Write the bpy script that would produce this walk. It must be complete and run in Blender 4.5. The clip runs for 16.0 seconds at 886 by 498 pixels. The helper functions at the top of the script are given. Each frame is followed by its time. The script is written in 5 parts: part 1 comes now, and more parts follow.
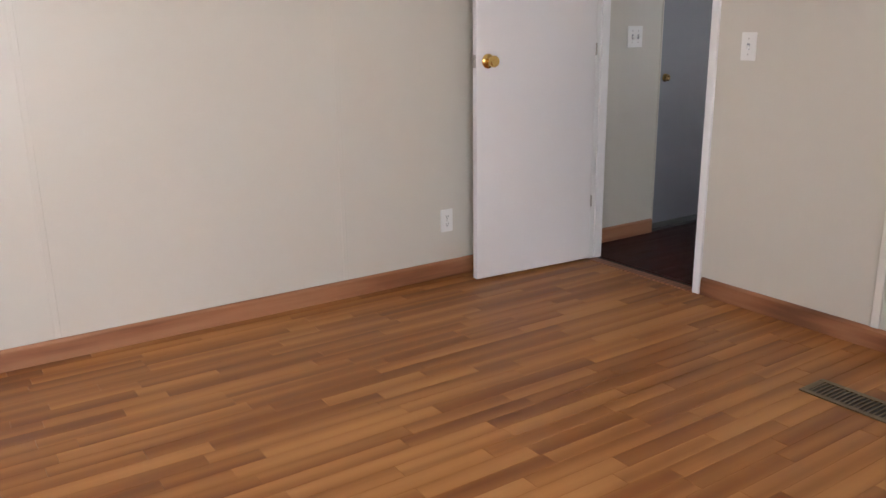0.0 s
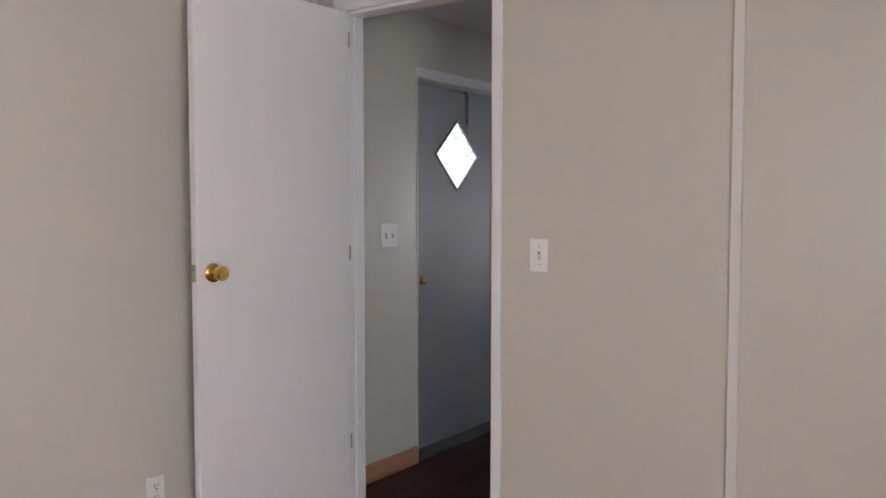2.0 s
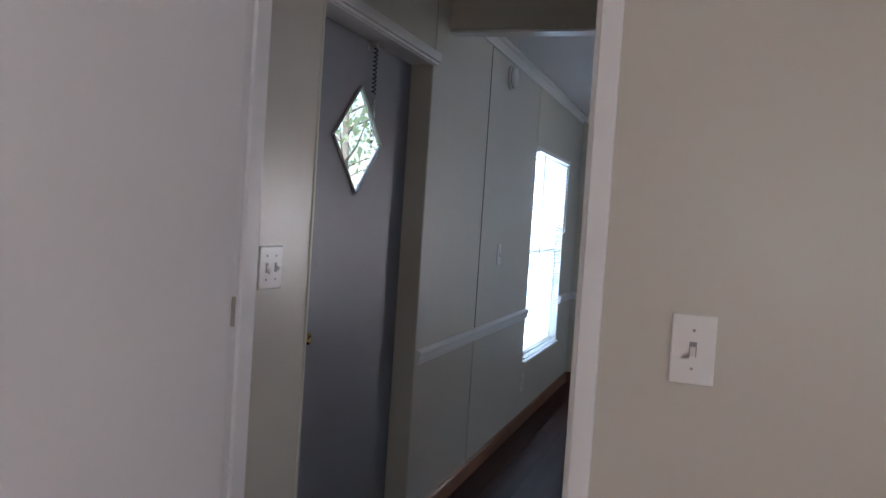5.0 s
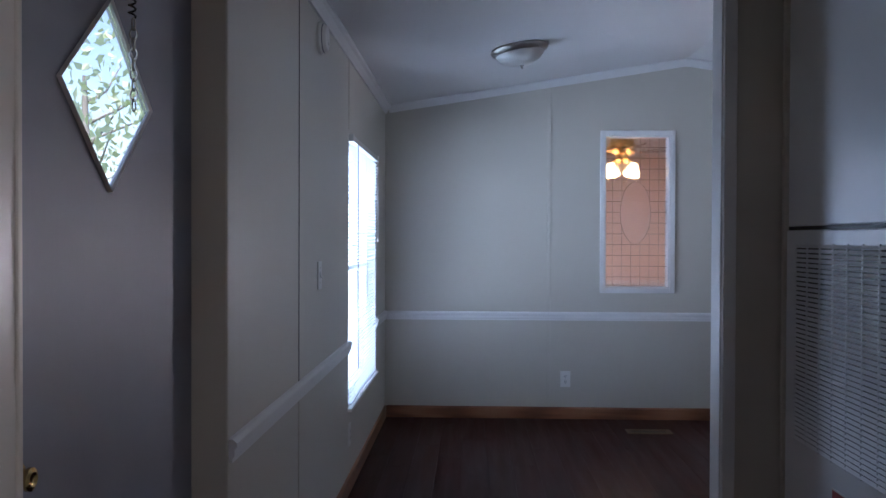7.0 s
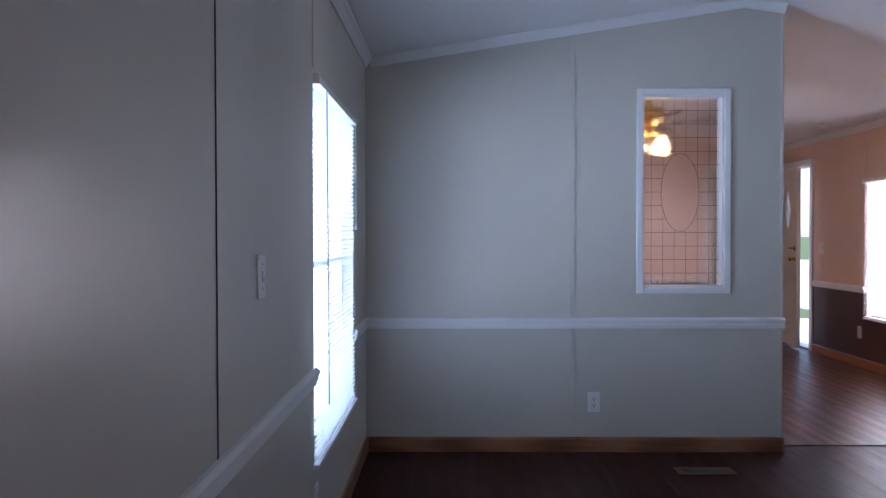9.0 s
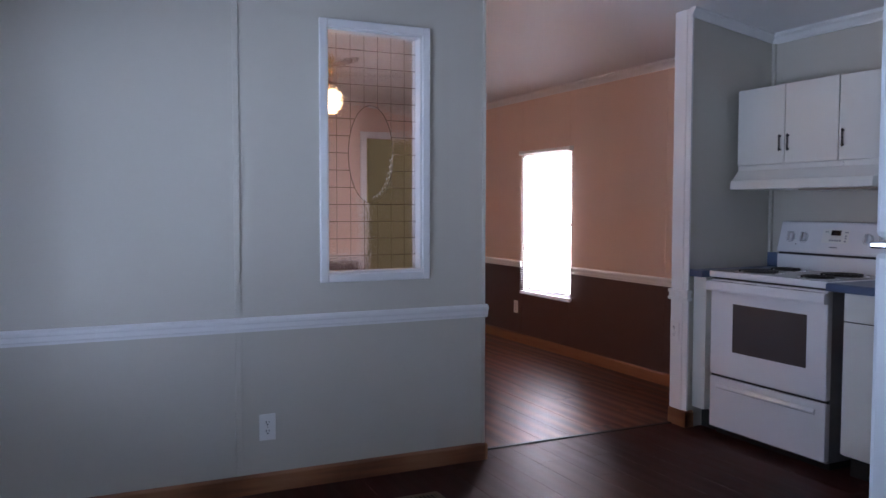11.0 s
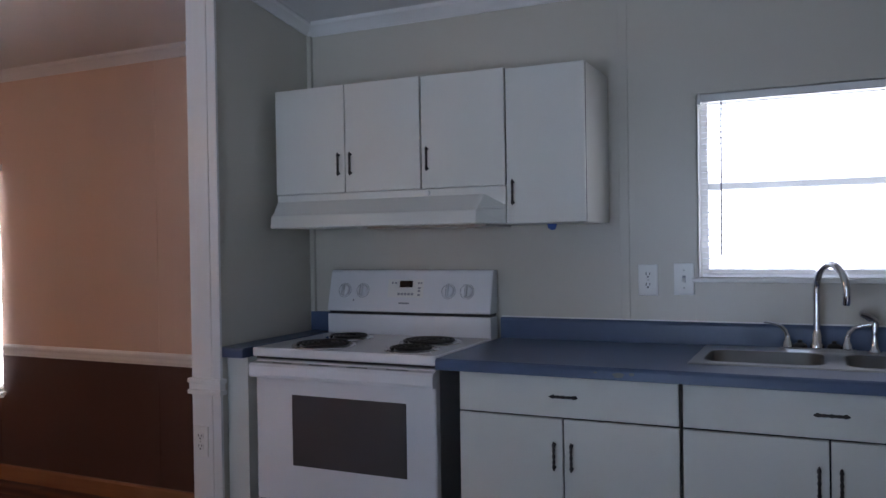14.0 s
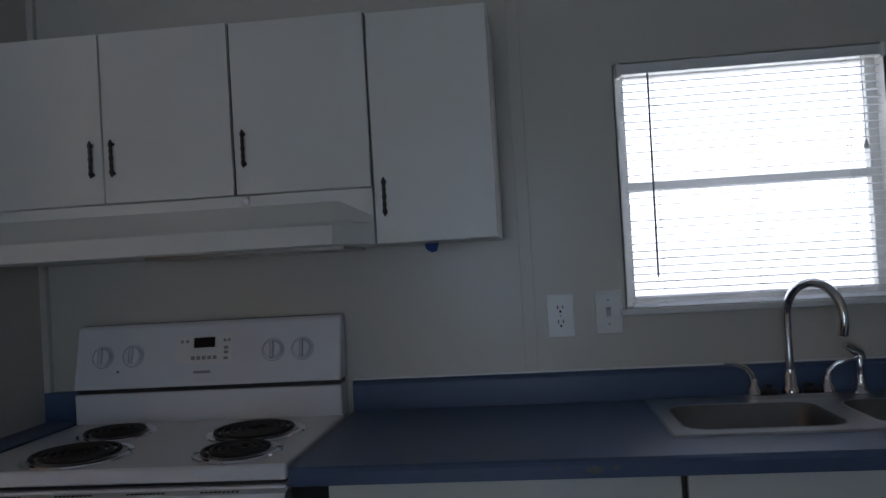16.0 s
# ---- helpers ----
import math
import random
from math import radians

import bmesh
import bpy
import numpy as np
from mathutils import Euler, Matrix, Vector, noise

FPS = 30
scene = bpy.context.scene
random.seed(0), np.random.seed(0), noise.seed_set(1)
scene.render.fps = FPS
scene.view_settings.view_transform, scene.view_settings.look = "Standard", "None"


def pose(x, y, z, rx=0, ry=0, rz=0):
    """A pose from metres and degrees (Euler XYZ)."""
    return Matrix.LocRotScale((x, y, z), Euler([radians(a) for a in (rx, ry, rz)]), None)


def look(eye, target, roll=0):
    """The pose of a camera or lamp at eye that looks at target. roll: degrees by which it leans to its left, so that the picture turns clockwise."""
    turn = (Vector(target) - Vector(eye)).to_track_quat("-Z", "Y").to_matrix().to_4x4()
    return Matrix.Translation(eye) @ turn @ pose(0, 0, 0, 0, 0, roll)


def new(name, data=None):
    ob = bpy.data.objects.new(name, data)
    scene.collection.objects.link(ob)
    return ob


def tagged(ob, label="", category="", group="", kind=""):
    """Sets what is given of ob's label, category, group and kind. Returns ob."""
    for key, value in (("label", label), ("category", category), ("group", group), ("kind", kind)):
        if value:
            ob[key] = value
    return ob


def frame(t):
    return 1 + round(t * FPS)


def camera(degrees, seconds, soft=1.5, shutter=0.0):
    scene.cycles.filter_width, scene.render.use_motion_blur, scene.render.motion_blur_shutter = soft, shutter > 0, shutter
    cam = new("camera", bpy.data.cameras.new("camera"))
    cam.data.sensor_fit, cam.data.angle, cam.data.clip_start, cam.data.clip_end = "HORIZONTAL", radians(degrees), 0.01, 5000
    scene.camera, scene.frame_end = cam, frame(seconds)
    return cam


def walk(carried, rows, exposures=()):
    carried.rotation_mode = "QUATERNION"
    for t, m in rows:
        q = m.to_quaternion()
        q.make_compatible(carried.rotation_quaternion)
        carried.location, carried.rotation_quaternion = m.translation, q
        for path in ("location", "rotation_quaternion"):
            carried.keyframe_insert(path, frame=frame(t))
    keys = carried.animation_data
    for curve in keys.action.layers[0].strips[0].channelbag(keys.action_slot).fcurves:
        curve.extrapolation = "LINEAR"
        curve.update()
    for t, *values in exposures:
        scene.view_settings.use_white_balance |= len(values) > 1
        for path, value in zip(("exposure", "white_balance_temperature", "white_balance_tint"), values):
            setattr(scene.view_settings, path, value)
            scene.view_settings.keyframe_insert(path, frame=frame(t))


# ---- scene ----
cam = camera(57.6, 16.0)
PATH = [
    (0, (-0.328, 0.035, 1.234), (-1.927, 1.112, 0.702), -0.8),
    (0.5, (-0.52, 0.227, 1.252), (-2.125, 1.358, 0.871), -0.5),
    (1, (-0.685, 0.367, 1.283), (-2.133, 1.718, 1.001), -1.4),
    (1.5, (-0.897, 0.45, 1.311), (-2.097, 2.035, 1.088), -2.3),
    (2, (-1.111, 0.585, 1.313), (-2.286, 2.199, 1.203), 0.0),
    (2.5, (-1.382, 0.769, 1.332), (-2.527, 2.408, 1.288), -0.3),
    (3, (-1.644, 0.872, 1.317), (-2.633, 2.61, 1.257), -0.3),
    (3.2, (-1.739, 0.922, 1.305), (-2.676, 2.686, 1.199), 1.4),
    (5.5, (-2.665, 1.884, 1.331), (-3.105, 3.835, 1.303), 1.8),
    (6, (-2.845, 2.115, 1.332), (-2.995, 4.109, 1.339), -0.1),
    (6.3, (-2.915, 2.268, 1.329), (-2.974, 4.266, 1.317), -0.1),
    (6.5, (-2.932, 2.372, 1.311), (-3.024, 4.37, 1.303), 0.8),
    (7, (-2.971, 2.685, 1.302), (-3.041, 4.684, 1.277), 0.2),
    (7.5, (-3.06, 2.931, 1.3), (-2.989, 4.93, 1.314), 1.9),
    (7.7, (-3.092, 3.04, 1.286), (-3.001, 5.037, 1.227), 0.8),
    (8, (-3.093, 3.229, 1.276), (-3.088, 5.229, 1.242), -0.9),
    (8.2, (-3.1, 3.355, 1.262), (-3.157, 5.354, 1.231), -0.0),
    (10.3, (-3.098, 4.746, 1.259), (-2.58, 6.675, 1.163), -1.0),
    (10.5, (-3.095, 4.843, 1.275), (-2.423, 6.723, 1.167), -1.1),
    (11, (-3.087, 5.063, 1.256), (-2.231, 6.867, 1.151), 0.1),
    (11.5, (-3.013, 5.339, 1.265), (-1.948, 7.029, 1.178), 0.3),
    (12, (-2.954, 5.612, 1.26), (-1.65, 7.126, 1.174), -2.1),
    (12.5, (-2.867, 5.845, 1.266), (-1.402, 7.195, 1.092), -4.2),
    (13, (-2.659, 6.096, 1.257), (-1.103, 7.345, 1.121), -0.9),
    (13.5, (-2.427, 6.292, 1.303), (-0.742, 7.369, 1.29), 0.1),
    (14, (-2.284, 6.507, 1.293), (-0.474, 7.356, 1.274), -0.9),
    (14.5, (-2.029, 6.68, 1.289), (-0.177, 7.433, 1.331), 0.8),
    (14.7, (-1.961, 6.776, 1.29), (-0.087, 7.497, 1.397), 1.0),
    (15, (-1.893, 6.832, 1.28), (0.058, 7.257, 1.394), -1.8),
    (15.5, (-1.716, 6.993, 1.289), (0.268, 7.242, 1.314), 0.4),
    (15.8, (-1.541, 7.128, 1.313), (0.443, 7.352, 1.433), -1.6),
    (16, (-1.467, 7.161, 1.301), (0.522, 7.374, 1.334), -3.3),
]
EXPOSURE = [
    (0.0, 2.10, 6300, 11), (0.5, 2.24, 6250, 12), (1.5, 2.05, 6200, 13), (2.5, 1.68, 6150, 11), (3.2, 1.50, 6150, 12),
    (5.5, 1.25, 6050, 15), (6.5, 1.15, 5930, 19), (8.2, 1.12, 5820, 22), (10.5, 1.10, 5930, 24), (12.5, 0.78, 6250, 24),
    (13.5, 0.80, 6300, 21), (14.5, 0.75, 6450, 17), (15.1, 0.52, 6550, 15), (16.0, -0.18, 6550, 14)]
walk(cam, [(t, look(eye, target, roll)) for t, eye, target, roll in PATH], EXPOSURE)

# ---- plan, in metres ----
XW, XE = -3.6, 0.745            # inner faces of the long outer walls
XR, ZR, ZW = -1.43, 2.60, 2.265  # ridge of the ceiling, height at ridge and at the walls
YS, YB, YH, YP, YN = -2.6, 3.06, 4.93, 8.552, 13.4   # south end, bedroom wall, hall header, partition, north end


def ceil_z(x):
    return ZR - (ZR - ZW) * abs(x - XR) / (XE - XR)


# ---- world, sun, large lights ----
world = bpy.data.worlds.new("world")
scene.world = world
world.use_nodes = True
wn, wl = world.node_tree.nodes, world.node_tree.links
sky = wn.new("ShaderNodeTexSky")
sky.sky_type, sky.sun_disc, sky.sun_elevation, sky.sun_rotation = "NISHITA", False, radians(62), radians(175)
wl.new(sky.outputs[0], wn["Background"].inputs[0])
wn["Background"].inputs[1].default_value = 0.15
sun = new("sun", bpy.data.lights.new("sun", "SUN"))
sun.data.energy, sun.data.angle, sun.data.color = 4.5, radians(0.6), (1.0, 0.95, 0.88)
sun.matrix_basis = look((0, -3.9, 14), (0, 3.5, 0))


def window_light(name, at, toward, width, height, watts, color):
    """The sky's light in a window's opening."""
    data = bpy.data.lights.new(name, "AREA")
    data.shape, data.size, data.size_y, data.energy, data.color = "RECTANGLE", width, height, watts, color
    ob = new(name, data)
    ob.matrix_basis = look(at, toward)
    return ob


DAY = (0.60, 0.78, 1.0)
window_light("skylight_bedroom_east", (XE + 0.16, -0.25, 1.3), (XE - 1, -0.25, 1.3), 1.4, 1.2, 19, (0.95, 0.94, 0.98))
window_light("skylight_bedroom_south", (-1.6, YS - 0.16, 1.3), (-1.6, YS + 1, 1.3), 1.5, 1.2, 3, (0.95, 0.94, 0.98))
window_light("skylight_dining", (XW - 0.125, 7.375, 1.135), (XW + 1, 7.375, 1.135), 1.13, 1.40, 19, DAY)
window_light("skylight_kitchen", (XE + 0.125, 6.56, 1.475), (XE - 1, 6.56, 1.475), 0.68, 0.65, 4, (0.82, 0.88, 1.0))
window_light("skylight_living", (XE + 0.125, 11.035, 1.105), (XE - 1, 11.035, 1.105), 0.74, 1.22, 36, (1.0, 0.93, 0.92))
# fill lamp added to light the back room; no window is known there
window_light("fill_back_room", (XW - 0.16, 14.5, 1.4), (XW + 1, 14.5, 1.3), 0.9, 1.0, 9, (1.0, 0.97, 0.92))

# ---- materials ----


def node_mat(name):
    m = bpy.data.materials.new(name)
    m.use_nodes = True
    nt = m.node_tree
    return m, nt, nt.nodes, nt.links, nt.nodes["Principled BSDF"]


def scaled_coords(n, l, scale, kind="Object"):
    tc, mp = n.new("ShaderNodeTexCoord"), n.new("ShaderNodeMapping")
    mp.inputs["Scale"].default_value = scale
    l.new(tc.outputs[kind], mp.inputs[0])
    return mp.outputs[0]


def ramp(n, l, source, stops):
    r = n.new("ShaderNodeValToRGB")
    while len(r.color_ramp.elements) < len(stops):
        r.color_ramp.elements.new(0.5)
    for e, (p, c) in zip(r.color_ramp.elements, stops):
        e.position, e.color = p, (*c, 1)
    l.new(source, r.inputs[0])
    return r.outputs[0]


def noise_of(n, l, coords, scale, detail=4, rough=0.55):
    t = n.new("ShaderNodeTexNoise")
    t.inputs["Scale"].default_value, t.inputs["Detail"].default_value, t.inputs["Roughness"].default_value = scale, detail, rough
    l.new(coords, t.inputs["Vector"])
    return t.outputs[0]


def bump(n, l, b, height, strength, distance=0.002):
    k = n.new("ShaderNodeBump")
    k.inputs["Strength"].default_value, k.inputs["Distance"].default_value = strength, distance
    l.new(height, k.inputs["Height"])
    l.new(k.outputs[0], b.inputs["Normal"])


def shade(c, f):
    return tuple(min(1, v * f) for v in c)


def paint(name, color, rough=0.5, vary=0.06, grain=90, relief=0.15, coat=0.0, stretch=(1, 1, 1), patch=1.6):
    """Paint: slow patches, fine roller grain, uneven gloss."""
    m, nt, n, l, b = node_mat(name)
    co = scaled_coords(n, l, stretch)
    big, fine = noise_of(n, l, co, patch, 6), noise_of(n, l, co, grain, 3)
    mix = n.new("ShaderNodeMath")
    mix.operation = "MULTIPLY_ADD"
    mix.inputs[1].default_value = 0.25
    l.new(fine, mix.inputs[0])
    l.new(big, mix.inputs[2])
    l.new(ramp(n, l, mix.outputs[0], [(0.15, shade(color, 1 - vary)), (1.0, shade(color, 1 + vary))]), b.inputs["Base Color"])
    l.new(ramp(n, l, big, [(0.2, (rough * 0.94,) * 3), (0.8, (min(1, rough * 1.06),) * 3)]), b.inputs["Roughness"])
    b.inputs["Coat Weight"].default_value = coat
    b.inputs["Coat Roughness"].default_value = 0.25
    bump(n, l, b, fine, relief, 0.001)
    return m


def wood(name, stops, grain=(38, 2.2, 38), rough=0.35, coat=0.0, relief=0.12, island=False, spread=0.35, bands=0.5):
    """Wood: long grain along y of the piece, each piece shifted and toned by its own random number."""
    m, nt, n, l, b = node_mat(name)
    tc = n.new("ShaderNodeTexCoord")
    if island:
        pick = n.new("ShaderNodeNewGeometry").outputs["Random Per Island"]
    else:
        pick = n.new("ShaderNodeObjectInfo").outputs["Random"]
    shift = n.new("ShaderNodeVectorMath")
    shift.operation = "SCALE"
    shift.inputs[0].default_value = (17.0, 31.0, 7.0)
    l.new(pick, shift.inputs["Scale"])
    add = n.new("ShaderNodeVectorMath")
    l.new(tc.outputs["Object"], add.inputs[0])
    l.new(shift.outputs[0], add.inputs[1])
    mp = n.new("ShaderNodeMapping")
    mp.inputs["Scale"].default_value = grain
    l.new(add.outputs[0], mp.inputs[0])
    fibre = noise_of(n, l, mp.outputs[0], 1.0, 6, 0.62)
    mp2 = n.new("ShaderNodeMapping")
    mp2.inputs["Scale"].default_value = (grain[0] * 0.35, grain[1] * 0.6, grain[2] * 0.35)
    l.new(add.outputs[0], mp2.inputs[0])
    wave = n.new("ShaderNodeTexWave")
    wave.bands_direction = "X"
    wave.inputs["Scale"].default_value, wave.inputs["Distortion"].default_value, wave.inputs["Detail"].default_value = 0.55, 5.5, 3
    wave.inputs["Detail Scale"].default_value = 0.8
    l.new(mp2.outputs[0], wave.inputs[0])
    mix = n.new("ShaderNodeMix")
    mix.inputs[0].default_value = bands
    l.new(fibre, mix.inputs[2])
    l.new(wave.outputs[1], mix.inputs[3])
    tone = n.new("ShaderNodeMath")
    tone.operation = "MULTIPLY_ADD"
    tone.inputs[1].default_value, tone.inputs[2].default_value = spread, -spread / 2
    l.new(pick, tone.inputs[0])
    total = n.new("ShaderNodeMath")
    l.new(mix.outputs[0], total.inputs[0])
    l.new(tone.outputs[0], total.inputs[1])
    l.new(ramp(n, l, total.outputs[0], stops), b.inputs["Base Color"])
    l.new(ramp(n, l, fibre, [(0.2, (rough * 0.8,) * 3), (0.8, (rough * 1.25,) * 3)]), b.inputs["Roughness"])
    b.inputs["Coat Weight"].default_value, b.inputs["Coat Roughness"].default_value = coat, 0.15
    bump(n, l, b, mix.outputs[0], relief, 0.001)
    return m


def metal(name, color, rough, scratch=(1, 1, 1)):
    m, nt, n, l, b = node_mat(name)
    b.inputs["Metallic"].default_value = 1.0
    f = noise_of(n, l, scaled_coords(n, l, scratch), 60, 5)
    l.new(ramp(n, l, f, [(0.2, shade(color, 0.95)), (0.8, color)]), b.inputs["Base Color"])
    l.new(ramp(n, l, f, [(0.2, (rough * 0.9,) * 3), (0.8, (rough * 1.1,) * 3)]), b.inputs["Roughness"])
    return m


def glass(name, rough=0.0, tint=(1, 1, 1)):
    m, nt, n, l, b = node_mat(name)
    b.inputs["Base Color"].default_value = (*tint, 1)
    b.inputs["Transmission Weight"].default_value, b.inputs["Roughness"].default_value, b.inputs["IOR"].default_value = 1.0, rough, 1.45
    return m


def glow(name, color, strength):
    m, nt, n, l, b = node_mat(name)
    b.inputs["Base Color"].default_value = (0.9, 0.85, 0.75, 1)
    b.inputs["Emission Color"].default_value, b.inputs["Emission Strength"].default_value = (*color, 1), strength
    b.inputs["Roughness"].default_value = 0.3
    return m


GREIGE = paint("greige_wall_paint", (0.56, 0.525, 0.455), 0.315, 0.02, 70, 0.10, 0.0, (1, 1, 0.5))
SALMON = paint("salmon_wall_paint", (0.70, 0.515, 0.415), 0.5, 0.04, 70, 0.10, 0.0, (1, 1, 0.5))
BROWN = paint("chocolate_wall_paint", (0.085, 0.042, 0.034), 0.42, 0.08, 70, 0.10)
OLIVE = paint("ochre_wall_paint", (0.46, 0.40, 0.22), 0.5, 0.05)
CEIL = paint("ceiling_paint", (0.72, 0.71, 0.70), 0.55, 0.03, 140, 0.5)
TRIM = paint("white_trim_paint", (0.76, 0.75, 0.74), 0.30, 0.04, 40, 0.12)
DOORW = paint("white_door_paint", (0.74, 0.725, 0.72), 0.38, 0.03, 60, 0.10)
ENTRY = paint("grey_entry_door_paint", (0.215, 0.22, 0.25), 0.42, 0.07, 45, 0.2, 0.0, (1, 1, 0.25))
CABW = paint("cream_cabinet_laminate", (0.72, 0.71, 0.66), 0.36, 0.03, 120, 0.05)
ENAMEL = paint("white_enamel", (0.78, 0.78, 0.80), 0.16, 0.02, 30, 0.02, 0.3)
STOVESIDE = paint("grey_stove_side", (0.26, 0.26, 0.27), 0.45, 0.1, 60, 0.1)
FRIDGEW = paint("white_textured_steel", (0.74, 0.77, 0.80), 0.30, 0.02, 300, 0.35)
PLASTIC = paint("white_plastic", (0.76, 0.75, 0.72), 0.3, 0.02, 60, 0.03)
SLATM = paint("white_blind_slat", (0.82, 0.84, 0.86), 0.35, 0.02, 40, 0.02)
st = SLATM.node_tree
tr, mx = st.nodes.new("ShaderNodeBsdfTranslucent"), st.nodes.new("ShaderNodeMixShader")
tr.inputs[0].default_value, mx.inputs[0].default_value = (0.92, 0.93, 0.94, 1), 0.75
st.links.new(st.nodes["Principled BSDF"].outputs[0], mx.inputs[1])
st.links.new(tr.outputs[0], mx.inputs[2])
st.links.new(mx.outputs[0], st.nodes["Material Output"].inputs[0])
BLUE = paint("blue_laminate", (0.068, 0.105, 0.195), 0.34, 0.16, 160, 0.06, 0.0, (1, 1, 1), 5.0)
CHIP = paint("chipped_laminate_edge", (0.14, 0.14, 0.145), 0.7, 0.25, 60, 0.3)
TAPE = paint("blue_painter_tape", (0.03, 0.08, 0.30), 0.7, 0.1)
VINYL = paint("vinyl_siding", (0.72, 0.72, 0.70), 0.5, 0.05)
BLACK = paint("black_matte", (0.012, 0.012, 0.013), 0.5, 0.2, 60, 0.1)
DARK = paint("dark_gap", (0.02, 0.018, 0.016), 0.8, 0.2)
COIL = paint("burnt_coil", (0.018, 0.016, 0.015), 0.55, 0.3, 90, 0.3)
IRON = paint("dark_bronze_pull", (0.028, 0.024, 0.022), 0.38, 0.3, 80, 0.3)
GREYINK = paint("grey_print", (0.28, 0.29, 0.31), 0.5, 0.05)
REDINK = paint("red_label", (0.45, 0.03, 0.03), 0.4, 0.05)
FURN = paint("furnace_enamel", (0.76, 0.78, 0.80), 0.32, 0.03, 60, 0.05)
CREAM = paint("cream_batten_paint", (0.66, 0.63, 0.57), 0.4, 0.03)
PALESLAB = paint("pale_added_slab", (0.55, 0.54, 0.52), 0.85, 0.12, 40, 0.4)
BASEX = wood("stained_baseboard_across", [(0.15, (0.15, 0.058, 0.026)), (0.5, (0.28, 0.115, 0.052)), (0.9, (0.38, 0.18, 0.09))], (3, 60, 60), 0.4, 0.1)
BASEW = wood("stained_baseboard", [(0.15, (0.15, 0.058, 0.026)), (0.5, (0.28, 0.115, 0.052)), (0.9, (0.38, 0.18, 0.09))], (60, 3, 60), 0.4, 0.1)
OAK = wood("oak_laminate", [(0.12, (0.185, 0.060, 0.012)), (0.42, (0.28, 0.105, 0.025)), (0.64, (0.375, 0.158, 0.044)), (0.95, (0.47, 0.222, 0.070))], (16, 1.1, 16), 0.37, 0.0, 0.03, False, 0.46, 0.30)
OAKJ = wood("oak_laminate_rest", [(0.12, (0.185, 0.060, 0.012)), (0.42, (0.28, 0.105, 0.025)), (0.64, (0.375, 0.158, 0.044)), (0.95, (0.47, 0.222, 0.070))], (16, 1.1, 16), 0.37, 0.0, 0.03, True, 0.46, 0.30)
CHERRY = wood("dark_cherry_floor", [(0.15, (0.031, 0.0068, 0.0050)), (0.55, (0.039, 0.0088, 0.0063)), (0.9, (0.046, 0.0112, 0.0078))], (16, 1.2, 16), 0.40, 0.0, 0.02, False, 0.12, 0.4)
REDOAK = wood("red_brown_floor", [(0.15, (0.050, 0.014, 0.009)), (0.5, (0.100, 0.031, 0.018)), (0.9, (0.17, 0.062, 0.036))], (16, 1.5, 16), 0.365, 0.0, 0.45, False, 0.22, 0.6)
BLADE = wood("dark_fan_blade", [(0.2, (0.07, 0.038, 0.024)), (0.8, (0.15, 0.088, 0.055))], (30, 6, 30), 0.5)
BRASS = metal("polished_brass", (0.78, 0.52, 0.19), 0.16)
CAME = metal("dull_brass_came", (0.20, 0.14, 0.09), 0.5)
CHROME = metal("chrome", (0.80, 0.80, 0.82), 0.07)
NICKEL = metal("brushed_nickel", (0.42, 0.39, 0.35), 0.33, (1, 1, 12))
# one sink steel twice: bowl darkened, rim lightened to put in shade and light
BOWLSTEEL = metal("shaded_bowl_steel", (0.25, 0.24, 0.235), 0.36, (5, 5, 5))
RIMSTEEL = metal("lit_polished_rim", (0.52, 0.52, 0.53), 0.31, (5, 5, 5))
VENTM = metal("bronze_vent", (0.23, 0.19, 0.13), 0.42)
CHERRY.node_tree.nodes["Principled BSDF"].inputs["Specular IOR Level"].default_value = 0.10
REDOAK.node_tree.nodes["Principled BSDF"].inputs["Specular IOR Level"].default_value = 0.22
for m in (OAK, OAKJ):
    m.node_tree.nodes["Principled BSDF"].inputs["Specular IOR Level"].default_value = 0.32
CLEAR = glass("clear_glass")
SEEDY = glass("seedy_textured_glass", 0.07, (0.98, 0.94, 0.91))
sn, sl = SEEDY.node_tree.nodes, SEEDY.node_tree.links
bump(sn, sl, sn["Principled BSDF"], noise_of(sn, sl, scaled_coords(sn, sl, (1, 1, 1)), 85, 2), 0.10, 0.004)
ETCH = glass("etched_glass", 0.015, (0.98, 0.95, 0.94))
OVENG = paint("smoked_oven_glass", (0.085, 0.078, 0.08), 0.12, 0.05)
FROST = paint("frosted_alabaster_glass", (0.62, 0.60, 0.56), 0.35, 0.15, 12, 0.05)
LAMPGLOW = glow("lit_glass_shade", (1.0, 0.68, 0.36), 7.0)
DISPLAY = paint("black_display_glass", (0.006, 0.006, 0.008), 0.08, 0.05)
GRASS = paint("lawn", (0.06, 0.10, 0.03), 0.9, 0.4, 40, 0.6, 0, (1, 1, 1), 0.6)
BARK = paint("bark", (0.26, 0.235, 0.21), 0.9, 0.35, 25, 0.9, 0, (6, 6, 1))
LEAF = paint("leaf", (0.11, 0.15, 0.045), 0.5, 0.3, 3)
lt = LEAF.node_tree
tr, mx = lt.nodes.new("ShaderNodeBsdfTranslucent"), lt.nodes.new("ShaderNodeMixShader")
tr.inputs[0].default_value, mx.inputs[0].default_value = (0.78, 0.84, 0.55, 1), 0.82
lt.links.new(lt.nodes["Principled BSDF"].outputs[0], mx.inputs[1])
lt.links.new(tr.outputs[0], mx.inputs[2])
lt.links.new(mx.outputs[0], lt.nodes["Material Output"].inputs[0])
ROOFM = paint("asphalt_roof", (0.10, 0.10, 0.105), 0.9, 0.25, 60, 0.5)
